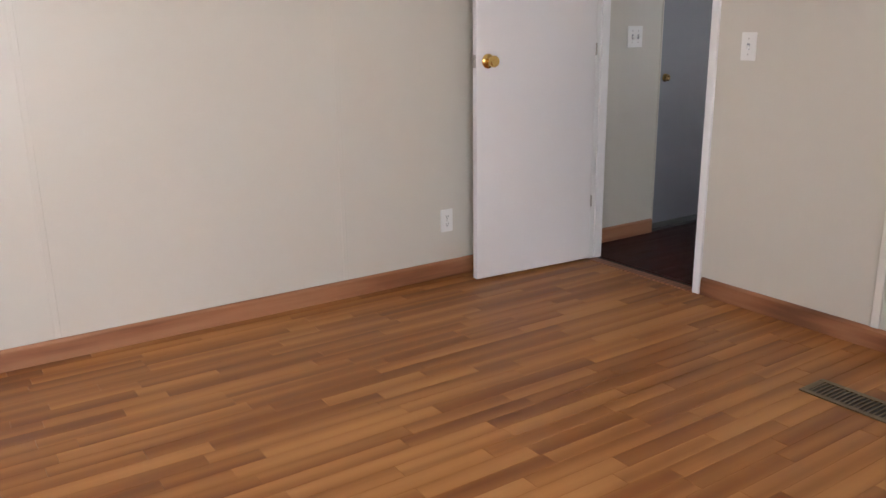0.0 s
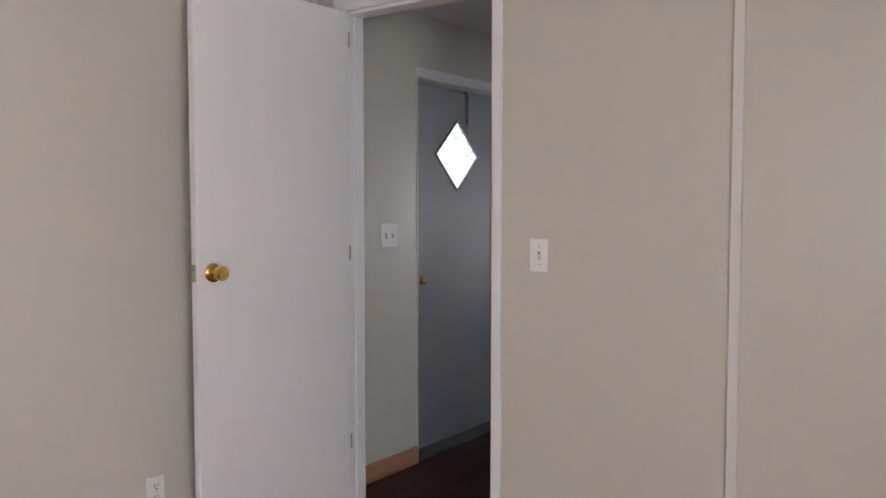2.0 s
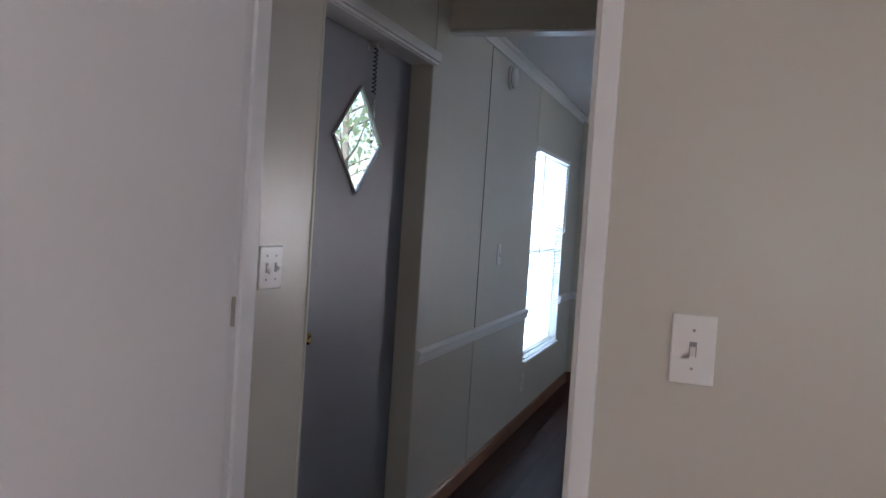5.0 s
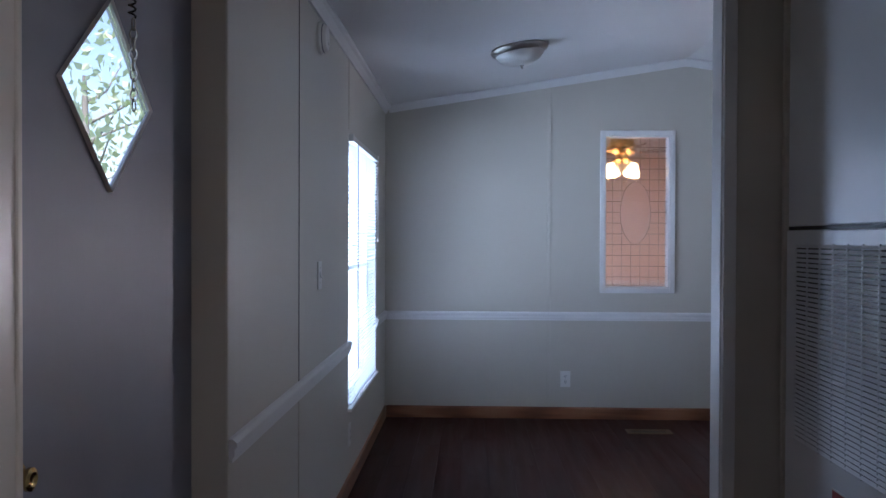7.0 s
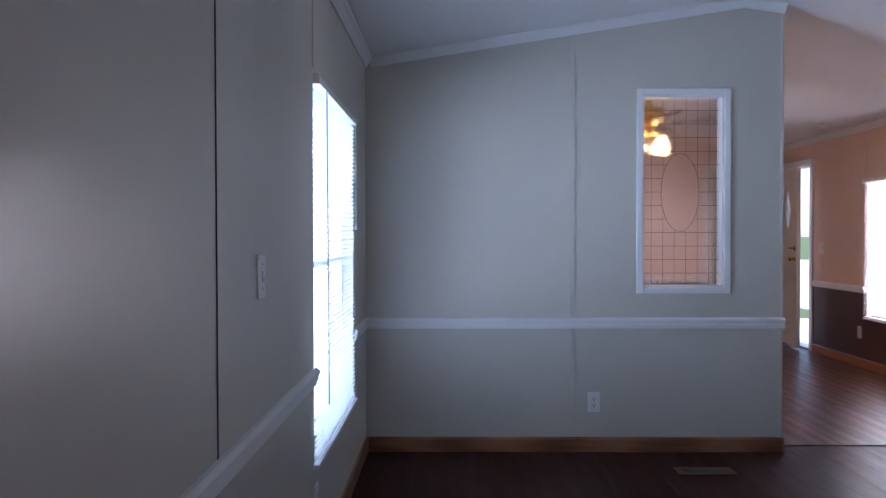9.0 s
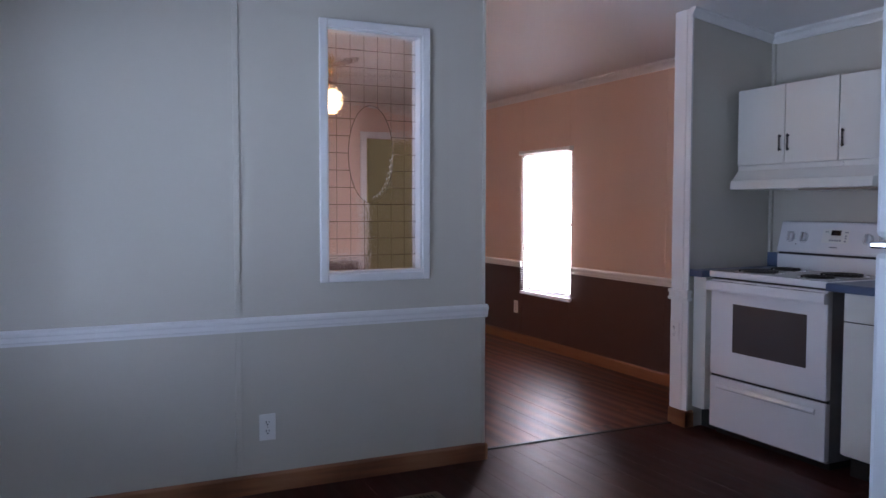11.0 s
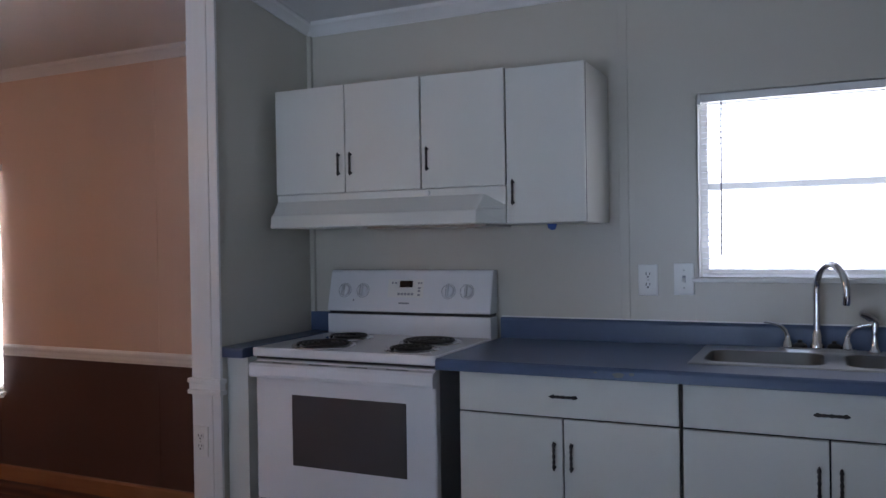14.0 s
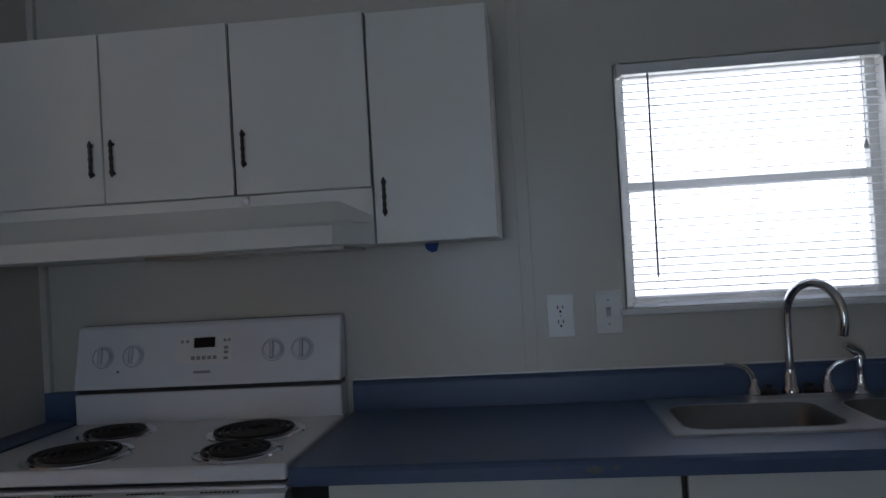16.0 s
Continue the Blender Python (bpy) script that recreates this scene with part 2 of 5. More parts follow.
PANE = paint("dark_window_pane", (0.03, 0.04, 0.05), 0.08, 0.1)

# ---- mesh helpers ----


def box(bm, x0, x1, y0, y1, z0, z1):
    vs = [bm.verts.new((x, y, z)) for x in (x0, x1) for y in (y0, y1) for z in (z0, z1)]
    for f in ((0, 1, 3, 2), (4, 6, 7, 5), (0, 4, 5, 1), (2, 3, 7, 6), (0, 2, 6, 4), (1, 5, 7, 3)):
        bm.faces.new([vs[i] for i in f])
    return vs


def rbox(bm, x0, x1, y0, y1, z0, z1, r=0.004, seg=2):
    tmp = bmesh.new()
    box(tmp, x0, x1, y0, y1, z0, z1)
    bmesh.ops.bevel(tmp, geom=tmp.edges[:], offset=r, segments=seg, affect="EDGES", profile=0.5)
    me = bpy.data.meshes.new("tmp")
    tmp.to_mesh(me)
    tmp.free()
    bm.from_mesh(me)
    bpy.data.meshes.remove(me)


def prism(bm, outline, axis, a0, a1):
    """A closed outline of two-coordinate points, drawn along an axis from a0 to a1."""
    def at(p, a):
        return {"x": (a, p[0], p[1]), "y": (p[0], a, p[1]), "z": (p[0], p[1], a)}[axis]
    lo, hi = [bm.verts.new(at(p, a0)) for p in outline], [bm.verts.new(at(p, a1)) for p in outline]
    k = len(outline)
    for i in range(k):
        bm.faces.new((lo[i], lo[(i + 1) % k], hi[(i + 1) % k], hi[i]))
    bm.faces.new(lo[::-1])
    bm.faces.new(hi)
    bmesh.ops.recalc_face_normals(bm, faces=bm.faces[:])


def lathe(bm, profile, at=(0, 0, 0), turn=None, seg=24):
    """A profile of (radius, height) turned round its axis (z, or that of the matrix turn)."""
    m = Matrix.Translation(at) @ (turn or Matrix())
    rings = []
    for r, h in profile:
        if r < 1e-5:
            rings.append([bm.verts.new(m @ Vector((0, 0, h)))])
        else:
            rings.append([bm.verts.new(m @ Vector((r * math.cos(2 * math.pi * i / seg), r * math.sin(2 * math.pi * i / seg), h))) for i in range(seg)])
    for a, b in zip(rings, rings[1:]):
        for i in range(seg):
            j = (i + 1) % seg
            q = [a[i % len(a)], a[j % len(a)], b[j % len(b)], b[i % len(b)]]
            q = list(dict.fromkeys(q))
            if len(q) > 2:
                bm.faces.new(q)
    bmesh.ops.recalc_face_normals(bm, faces=bm.faces[:])


def tube(bm, points, radius, seg=10, closed=False):
    """A round tube along a line of points; radius may be a list."""
    pts = [Vector(p) for p in points]
    k, rings, ref = len(pts), [], None
    for i, p in enumerate(pts):
        a, b = (pts[(i - 1) % k], pts[(i + 1) % k]) if closed else (pts[max(i - 1, 0)], pts[min(i + 1, k - 1)])
        d = (b - a).normalized()
        if ref is None:
            ref = Vector((0, 0, 1)) if abs(d.z) < 0.9 else Vector((1, 0, 0))
        u = d.cross(ref).normalized()
        ref = u.cross(d).normalized()
        r = radius[i] if isinstance(radius, (list, tuple)) else radius
        rings.append([bm.verts.new(p + r * (math.cos(2 * math.pi * j / seg) * u + math.sin(2 * math.pi * j / seg) * ref)) for j in range(seg)])
    for i in range(k if closed else k - 1):
        a, b = rings[i], rings[(i + 1) % k]
        for j in range(seg):
            bm.faces.new((a[j], a[(j + 1) % seg], b[(j + 1) % seg], b[j]))
    if not closed:
        bm.faces.new(rings[0][::-1])
        bm.faces.new(rings[-1])
    bmesh.ops.recalc_face_normals(bm, faces=bm.faces[:])


def mesh_of(name, bm, material, smooth=False):
    me = bpy.data.meshes.new(name)
    bm.to_mesh(me)
    bm.free()
    me.materials.append(material)
    if smooth:
        for p in me.polygons:
            p.use_smooth = True
        me.set_sharp_from_angle(angle=radians(40))
    return me


def thing(name, label, category, at=(0, 0, 0), group="", kind=""):
    ob = new(name)
    ob.empty_display_size = 0.05
    ob.location = at
    return tagged(ob, label, category, group, kind)


def part(name, bm, material, parent, label="", smooth=False):
    """Links a bmesh, drawn in the place's own coordinates, as one mesh under a thing or under a part."""
    ob = new(name, mesh_of(name, bm, material, smooth))
    ob.parent = parent
    if parent.type == "EMPTY":
        ob.matrix_parent_inverse = Matrix.Translation(-Vector(parent.location))
    return tagged(ob, label)


def setting(name, bm, material, label, category="", smooth=False):
    return tagged(new(name, mesh_of(name, bm, material, smooth)), label, category or "structure", kind="structure")


def B(*boxes, r=0.0):
    bm = bmesh.new()
    for b in boxes:
        (rbox(bm, *b, r) if r else box(bm, *b))
    return bm


def cells(a0, a1, z0, z1, holes, extra=()):
    """Rectangles that fill a wall's face round its openings."""
    xs = sorted({a0, a1, *extra, *(v for h in holes for v in h[:2] if a0 < v < a1)})
    zs = sorted({z0, z1, *(v for h in holes for v in h[2:] if z0 < v < z1)})
    for p, q in zip(xs, xs[1:]):
        for u, v in zip(zs, zs[1:]):
            if not any(h[0] < (p + q) / 2 < h[1] and h[2] < (u + v) / 2 < h[3] for h in holes):
                yield p, q, u, v


def wall_x(name, x0, x1, y0, y1, z0, z1, material, label, holes=()):
    bm = bmesh.new()
    for p, q, u, v in cells(y0, y1, z0, z1, holes):
        box(bm, x0, x1, p, q, u, v)
    return setting(name, bm, material, label, "wall")


def wall_y(name, y0, y1, x0, x1, z0, z1, material, label, holes=()):
    """z1 None: up to the sloping ceiling."""
    bm = bmesh.new()
    for p, q, u, v in cells(x0, x1, z0, 9.0 if z1 is None else z1, holes, (XR,) if x0 < XR < x1 else ()):
        vs = box(bm, p, q, y0, y1, u, v)
        if z1 is None and v == 9.0:
            for w in vs:
                if w.co.z == 9.0:
                    w.co.z = ceil_z(w.co.x) + 0.01
    return setting(name, bm, material, label, "wall")
# ---- large structure ----
OUT = 0.12
ENTRY_HOLE = (3.785, 4.735, -0.1, 1.95)
DIN_WIN = (6.80, 7.95, 0.43, 1.84)
KIT_WIN = (6.212, 6.908, 1.147, 1.806)
LIV_WIN = (10.66, 11.41, 0.49, 1.72)
LIV_DOOR = (12.60, 13.36, -0.1, 1.99)
BED_WIN = (-0.95, 0.45, 0.75, 1.9)
wall_x("wall_west_1", XW - OUT, XW, YS, YP, 0, ZW + 0.01, GREIGE, "greige painted panel wall of the long side", [ENTRY_HOLE, DIN_WIN])
# the hole at y 14 to 15 is added for the back room fill
wall_x("wall_west_2", XW - OUT, XW, YP, YN + 2.2, 0, ZW + 0.01, SALMON, "salmon painted living room side wall", [(14.0, 15.0, 0.9, 1.9)])
wall_x("wall_east_1", XE, XE + OUT, YS, 8.66, 0, ZW + 0.01, GREIGE, "greige painted wall behind the kitchen counter", [KIT_WIN, BED_WIN])
wall_x("wall_east_2", XE, XE + OUT, 8.66, YN + 2.2, 0.705, ZW + 0.01, SALMON, "salmon painted upper living room wall with a window", [LIV_WIN, LIV_DOOR])
wall_x("wall_east_3", XE, XE + OUT, 8.66, YN + 2.2, 0, 0.705, BROWN, "chocolate brown painted lower living room wall", [LIV_WIN, LIV_DOOR])
wall_y("wall_south", YS - OUT, YS, XW - OUT, XE + OUT, 0, None, GREIGE, "greige bedroom end wall with a window", [(-2.4, -0.8, 0.75, 1.9)])
BED_DOOR = (-3.404, -2.684, -0.1, 2.10)
wall_y("wall_bedroom", YB, YB + 0.04, XW, XE, 0, None, GREIGE, "greige painted bedroom wall with a doorway", [BED_DOOR])
wall_y("wall_hall", YB + 0.04, YB + 0.08, XW, XE, 0, None, GREIGE, "greige painted hall side of the bedroom wall", [BED_DOOR])
wall_x("wall_closet", -2.11, -2.03, YB + 0.08, YH, 0, 2.42, GREIGE, "greige hall wall round the furnace closet", [(4.255, 4.895, 0.03, 1.99)])
wall_y("wall_header", YH, YH + 0.08, XW, XE, 0, None, GREIGE, "greige wall with a wide cased opening to the dining area", [(XW - 0.1, -2.270, -0.1, 2.13)])
GLASS_HOLE = (-2.008, -1.540, 0.95, 2.052)
wall_y("wall_partition_1", YP, YP + 0.05, XW, -1.205, 0, None, GREIGE, "greige partition wall with a leaded glass opening", [GLASS_HOLE])
wall_y("wall_partition_2", YP + 0.05, YP + 0.10, XW, -1.205, 0, None, SALMON, "salmon living room side of the partition", [GLASS_HOLE])
wall_y("wall_stub_1", 8.575, 8.635, 0.115, XE, 0, None, GREIGE, "short greige wall beside the stove")
wall_y("wall_stub_2", 8.635, 8.695, 0.115, XE, 0, None, SALMON, "living room side of the short wall beside the stove")
NORTH_DOOR = (-0.06, 0.62, -0.1, 2.0)
wall_y("wall_north_1", YN, YN + 0.1, XW, XE, 0.68, None, SALMON, "salmon end wall of the living room with a doorway", [NORTH_DOOR])
wall_y("wall_north_2", YN, YN + 0.1, XW, XE, 0, 0.68, BROWN, "chocolate lower end wall of the living room", [NORTH_DOOR])
wall_y("wall_back_hall", YN + 2.1, YN + 2.2, XW, XE, 0, None, OLIVE, "ochre wall of the room past the living room")
wall_x("wall_back_side", XE - 0.02, XE, YN + 0.1, YN + 2.1, 0, ZW, OLIVE, "ochre side wall past the living room")

# ceiling: two sloping slabs as one mesh, and the roof above
bm = bmesh.new()
prism(bm, [(XW - OUT, ceil_z(XW - OUT)), (XR, ZR), (XE + OUT, ceil_z(XE + OUT)), (XE + OUT, ceil_z(XE + OUT) + 0.1), (XR, ZR + 0.1), (XW - OUT, ceil_z(XW - OUT) + 0.1)], "y", YS - OUT, YN + 2.2)
setting("ceiling", bm, CEIL, "white stippled sloping ceiling with a central ridge", "ceiling")
bm = bmesh.new()
prism(bm, [(XW - 0.4, 2.28), (XR, 2.86), (XE + 0.4, 2.28), (XE + 0.4, 2.34), (XR, 2.93), (XW - 0.4, 2.34)], "y", YS - 0.5, YN + 2.6)
setting("roof", bm, ROOFM, "dark low pitched roof of the mobile home", "roof")

# sub-floors, with the boards laid on them at the end of the file
setting("floor_1", B((XW, XE, YS, YB + 0.05, -0.10, -0.006)), DARK, "dark bed of the bedroom floor", "floor")
setting("floor_2", B((XW, XE, YB + 0.05, 8.69, -0.10, -0.006)), DARK, "dark bed of the hall and kitchen floor", "floor")
setting("floor_3", B((XW, XE, 8.69, YN + 2.2, -0.10, -0.006)), DARK, "dark bed of the living room floor", "floor")
setting("threshold_1", B((-3.38, -2.695, 3.04, 3.10, -0.004, 0.006), r=0.003), BASEW, "worn wooden threshold strip in the bedroom doorway", "threshold")
setting("threshold_3", B((XW - OUT - 0.03, XW, 3.785, 4.735, -0.10, 0.016), r=0.004), IRON, "dark worn metal sill under the entry door", "threshold")
setting("threshold_4", B((XE, XE + OUT + 0.03, 12.60, 13.36, -0.10, 0.018), r=0.004), NICKEL, "metal sill under the living room entry door", "threshold")
setting("threshold_2", B((-1.205, 0.13, 8.675, 8.70, -0.004, 0.006), r=0.003), BLACK, "thin dark strip between kitchen and living room floor", "threshold")

# ---- trim ----


def run(name, outline, axis, a0, a1, material, label, category="trim"):
    bm = bmesh.new()
    prism(bm, outline, axis, a0, a1)
    return setting(name, bm, material, label, category)


def base_x(x, s, y0, y1, tall=0.085):
    """Baseboard along y on the wall at x; s: the way into the room."""
    run("baseboard", [(x, 0), (x + s * 0.014, 0), (x + s * 0.014, tall - 0.012), (x + s * 0.009, tall - 0.004), (x + s * 0.004, tall), (x, tall)], "y", y0, y1, BASEW, "reddish stained wooden baseboard", "baseboard")


def base_y(y, s, x0, x1, tall=0.085):
    run("baseboard", [(y, 0), (y + s * 0.014, 0), (y + s * 0.014, tall - 0.012), (y + s * 0.009, tall - 0.004), (y + s * 0.004, tall), (y, tall)], "x", x0, x1, BASEX, "reddish stained wooden baseboard", "baseboard")


def rail_outline(p, s, z):
    return [(p, z), (p + s * 0.012, z), (p + s * 0.012, z + 0.010), (p + s * 0.018, z + 0.016), (p + s * 0.018, z + 0.034), (p + s * 0.024, z + 0.040), (p + s * 0.024, z + 0.052), (p + s * 0.012, z + 0.062), (p, z + 0.062)]


def crown_outline(p, s, z):
    return [(p, z - 0.052), (p + s * 0.010, z - 0.052), (p + s * 0.014, z - 0.040), (p + s * 0.030, z - 0.018), (p + s * 0.044, z - 0.010), (p + s * 0.044, z + 0.012), (p, z + 0.006)]


base_x(XW, 1, YS, YB)
base_x(XW, 1, YB + 0.08, 3.775)
base_x(XW, 1, 4.748, YP)
base_y(YB, -1, XW + 0.014, -3.459)
base_y(YB, -1, -2.640, XE)
base_y(YP, -1, XW + 0.014, -1.205)
base_x(-1.205, 1, YP - 0.014, YP + 0.114)
base_x(-2.11, -1, YB + 0.08, 4.235)
base_y(8.575, -1, 0.101, 0.16, 0.095)
base_x(0.115, -1, 8.561, 8.709, 0.095)
base_x(XE, -1, 8.695, 12.52)
base_y(8.695, 1, 0.115, XE - 0.014)
base_y(YP + 0.10, 1, XW, -1.205)
base_y(YN, -1, XW, -0.13)
base_x(XW, 1, YP + 0.114, YN)
for x, s, y0, y1 in ((XW, 1, 4.748, DIN_WIN[0] - 0.01), (XW, 1, DIN_WIN[1] + 0.01, YP - 0.024)):
    run("chair_rail", rail_outline(x, s, 0.718), "y", y0, y1, TRIM, "white moulded chair rail on the long wall", "chair rail")
run("chair_rail", rail_outline(YP, -1, 0.714), "x", XW, -1.193, TRIM, "white moulded chair rail on the partition", "chair rail")
for y0, y1 in ((8.695, LIV_WIN[0] - 0.03), (LIV_WIN[1] + 0.03, 12.52)):
    run("chair_rail", rail_outline(XE, -1, 0.698), "y", y0, y1, TRIM, "white chair rail between salmon and brown paint", "chair rail")
run("chair_rail", rail_outline(YN, -1, 0.675), "x", XW, -0.14, TRIM, "white chair rail on the end wall", "chair rail")
run("chair_rail", rail_outline(8.695, 1, 0.698), "x", 0.115, XE, TRIM, "white chair rail on the short wall", "chair rail")
for x, s in ((XW, 1), (XE, -1)):
    for y0, y1 in ((YS, YB), (YH + 0.08, YP if s > 0 else 8.575), (YP + 0.10 if s > 0 else 8.695, YN)):
        run("crown_moulding", crown_outline(x, s, ZW), "y", y0, y1, TRIM, "white crown moulding under the ceiling", "moulding")


def gable_crown(y, s, x0, x1):
    """Crown that follows the slope, on a cross wall."""
    bm = bmesh.new()
    xs = [x0] + ([XR] if x0 < XR < x1 else []) + [x1]
    prof = [(0, -0.052), (0.010, -0.052), (0.030, -0.020), (0.040, -0.012), (0.040, 0.004), (0, 0.004)]
    rows = [[bm.verts.new((x, y + s * d, ceil_z(x) + h)) for d, h in prof] for x in xs]
    for a, b in zip(rows, rows[1:]):
        for i in range(len(prof)):
            j = (i + 1) % len(prof)
            bm.faces.new((a[i], a[j], b[j], b[i]))
    bm.faces.new(rows[0])
    bm.faces.new(rows[-1][::-1])
    bmesh.ops.recalc_face_normals(bm, faces=bm.faces[:])
    setting("crown_moulding", bm, TRIM, "white crown moulding following the sloping ceiling", "moulding")


gable_crown(YP, -1, XW + 0.03, -1.20)
gable_crown(8.575, -1, 0.10, XE - 0.03)
gable_crown(YP + 0.10, 1, XW + 0.03, -1.20)
gable_crown(YN, -1, XW + 0.03, XE - 0.03)
gable_crown(YB, -1, XW + 0.03, XE - 0.03)


def batten(x0, x1, y0, y1, z0, z1, material=GREIGE, label="flat painted batten over a wall panel joint"):
    bm = bmesh.new()
    rbox(bm, x0, x1, y0, y1, z0, z1, 0.0015, 1)
    setting("batten", bm, material, label, "batten")


# panel joints: thin battens and grooves
batten(-1.838, -1.806, YB - 0.012, YB, 0.086, ceil_z(-1.8), CREAM, "cream batten on the bedroom wall")
batten(-0.60, -0.568, YB - 0.010, YB, 0.086, ceil_z(-0.6), CREAM, "cream batten on the bedroom wall")
for y in (0.43, 1.685):
    batten(XW, XW + 0.003, y - 0.012, y + 0.012, 0.086, ZW - 0.05)
batten(XW + 0.0, XW + 0.03, YB - 0.03, YB, 0.086, ZW - 0.05)
batten(XW, XW + 0.002, 5.602, 5.610, 0.78, ZW - 0.05, DARK, "narrow dark joint between wall panels")
batten(XW, XW + 0.004, 5.598, 5.614, 0.086, 0.718, GREIGE)
batten(XW, XW + 0.004, 6.79, 6.81, 1.86, ZW - 0.05)
batten(-2.420, -2.394, YP - 0.006, YP, 0.78, ceil_z(-2.385) - 0.05)
batten(-2.420, -2.394, YP - 0.006, YP, 0.086, 0.718)
batten(-1.220, -1.203, YP - 0.006, YP + 0.106, 0.0, ceil_z(-1.2) - 0.05)
batten(XE - 0.006, XE, 7.155, 7.19, 0.99, ZW - 0.05)
batten(XE - 0.006, XE, 6.118, 6.143, 0.99, ZW - 0.05)
batten(XE - 0.02, XE, 8.555, 8.575, 0.99, ZW - 0.05)
for y in (9.51, 10.69, 11.45):
    batten(XE - 0.004, XE, y - 0.015, y + 0.015, 0.765 if y < 10 else 1.80, ZW - 0.05, SALMON)
    batten(XE - 0.004, XE, y - 0.01, y + 0.01, 0.09, 0.69 if y < 10 else 0.44, BROWN)

# bedroom door casing
bm = B((-3.457, -3.404, YB - 0.014, YB, 0, 2.150), r=0.003)
setting("door_casing_1", bm, TRIM, "white moulded casing on the hinge side of the bedroom doorway", "door casing")
bm = B((-2.684, -2.648, YB - 0.014, YB, 0, 2.150), (-2.694, -2.684, YB - 0.004, YB + 0.084, 0, 2.100), (-3.404, -3.392, YB - 0.004, YB + 0.03, 0, 2.100), (-3.404, -3.384, YB + 0.03, YB + 0.084, 0, 2.100), (-2.684, -2.64, YB + 0.08, YB + 0.092, 0, 2.145), r=0.002)
setting("door_casing_2", bm, TRIM, "white casing and jambs of the bedroom doorway", "door casing")
bm = B((-3.404, -2.684, YB - 0.014, YB, 2.103, 2.127), (-3.457, -2.648, YB - 0.020, YB, 2.127, 2.152), (-3.384, -2.694, YB - 0.004, YB + 0.084, 2.087, 2.100), r=0.002)
setting("door_casing_3", bm, TRIM, "white moulded head casing of the bedroom doorway", "door casing")
bm = B((-2.6965, -2.6935, YB + 0.02, YB + 0.05, 0.96, 1.07))
setting("strike_plate", bm, BRASS, "brass strike plate on the door jamb", "strike plate")
# hall opening casing
bm = B((-2.286, -2.270, YH - 0.004, YH + 0.084, 0, 2.118), (-2.282, -2.246, YH - 0.016, YH, 0, 2.20), (-2.282, -2.246, YH + 0.08, YH + 0.096, 0, 2.20), r=0.004)
setting("opening_casing_1", bm, TRIM, "white casing post of the wide hall opening", "opening casing")
bm = B((XW, -2.270, YH - 0.004, YH + 0.084, 2.118, 2.13), (XW, -2.246, YH + 0.08, YH + 0.096, 2.13, 2.19), r=0.004)
setting("opening_casing_2", bm, TRIM, "white head casing over the wide hall opening", "opening casing")
bm = B((XW, -2.246, YH - 0.016, YH, 2.132, 2.19), r=0.004)
setting("opening_casing_3", bm, GREIGE, "greige painted head casing on the hall side", "opening casing")
# post of the short wall beside the stove
bm = B((0.104, 0.118, 8.562, 8.702, 0.095, ceil_z(0.13)), (0.099, 0.105, 8.600, 8.665, 0.095, ceil_z(0.13)), r=0.003)
setting("wall_end_post", bm, TRIM, "white trim post on the end of the short wall", "post")
bm = B((0.088, 0.130, 8.552, 8.712, 0.725, 0.742), (0.093, 0.125, 8.556, 8.708, 0.742, 0.768), (0.088, 0.130, 8.552, 8.712, 0.768, 0.785), r=0.003)
setting("chair_rail", bm, TRIM, "white chair rail block on the trim post", "chair rail")
# living room doorways
bm = B((-0.13, -0.06, YN - 0.016, YN, 0, 2.07), (0.62, 0.69, YN - 0.016, YN, 0, 2.07), (-0.06, 0.62, YN - 0.016, YN, 2.0, 2.07), r=0.003)
setting("door_casing_4", bm, TRIM, "white casing of the doorway in the living room end wall", "door casing")
bm = B((XE - 0.016, XE, 12.53, 12.60, 0, 2.06), (XE - 0.016, XE, 12.60, YN, 1.99, 2.06), (XE, XE + OUT, 12.60, 12.62, 0, 1.99), (XE, XE + OUT, 13.34, 13.36, 0, 1.99), (XE, XE + OUT, 12.62, 13.34, 1.97, 1.99), r=0.002)
setting("door_casing_5", bm, TRIM, "white casing of the open entry door in the living room", "door casing")
# entry door reveal by the hall
bm = B((XW - OUT, XW + 0.004, 4.733, 4.747, 0, 1.945), r=0.006)
setting("door_casing_6", bm, GREIGE, "greige reveal with a rounded edge beside the entry door", "door casing")
bm = B((XW - OUT, XW + 0.006, 3.787, 4.733, 1.943, 1.956), (XW, XW + 0.028, 3.77, 4.765, 1.956, 1.992), (XW, XW + 0.018, 3.775, 4.76, 1.945, 1.956), r=0.003)
setting("door_casing_7", bm, TRIM, "white moulded head casing of the recessed entry door", "door casing")
bm = B((XW - OUT, XW + 0.005, 3.775, 3.787, 0, 1.945), r=0.003)
setting("door_casing_8", bm, GREIGE, "thin painted edge on the latch side of the entry door", "door casing")
batten(XW, XW + 0.003, 4.752, 4.764, 1.994, ZW)

# ---- doors ----


def knob_bm(at, turn, r=0.027):
    bm = bmesh.new()
    lathe(bm, [(0, 0), (0.034, 0), (0.034, 0.004), (0.028, 0.009), (0.013, 0.012), (0.012, 0.030), (r * 0.75, 0.034), (r, 0.045), (r, 0.056), (r * 0.8, 0.064), (r * 0.45, 0.066), (0, 0.064)], at, turn, 28)
    return bm


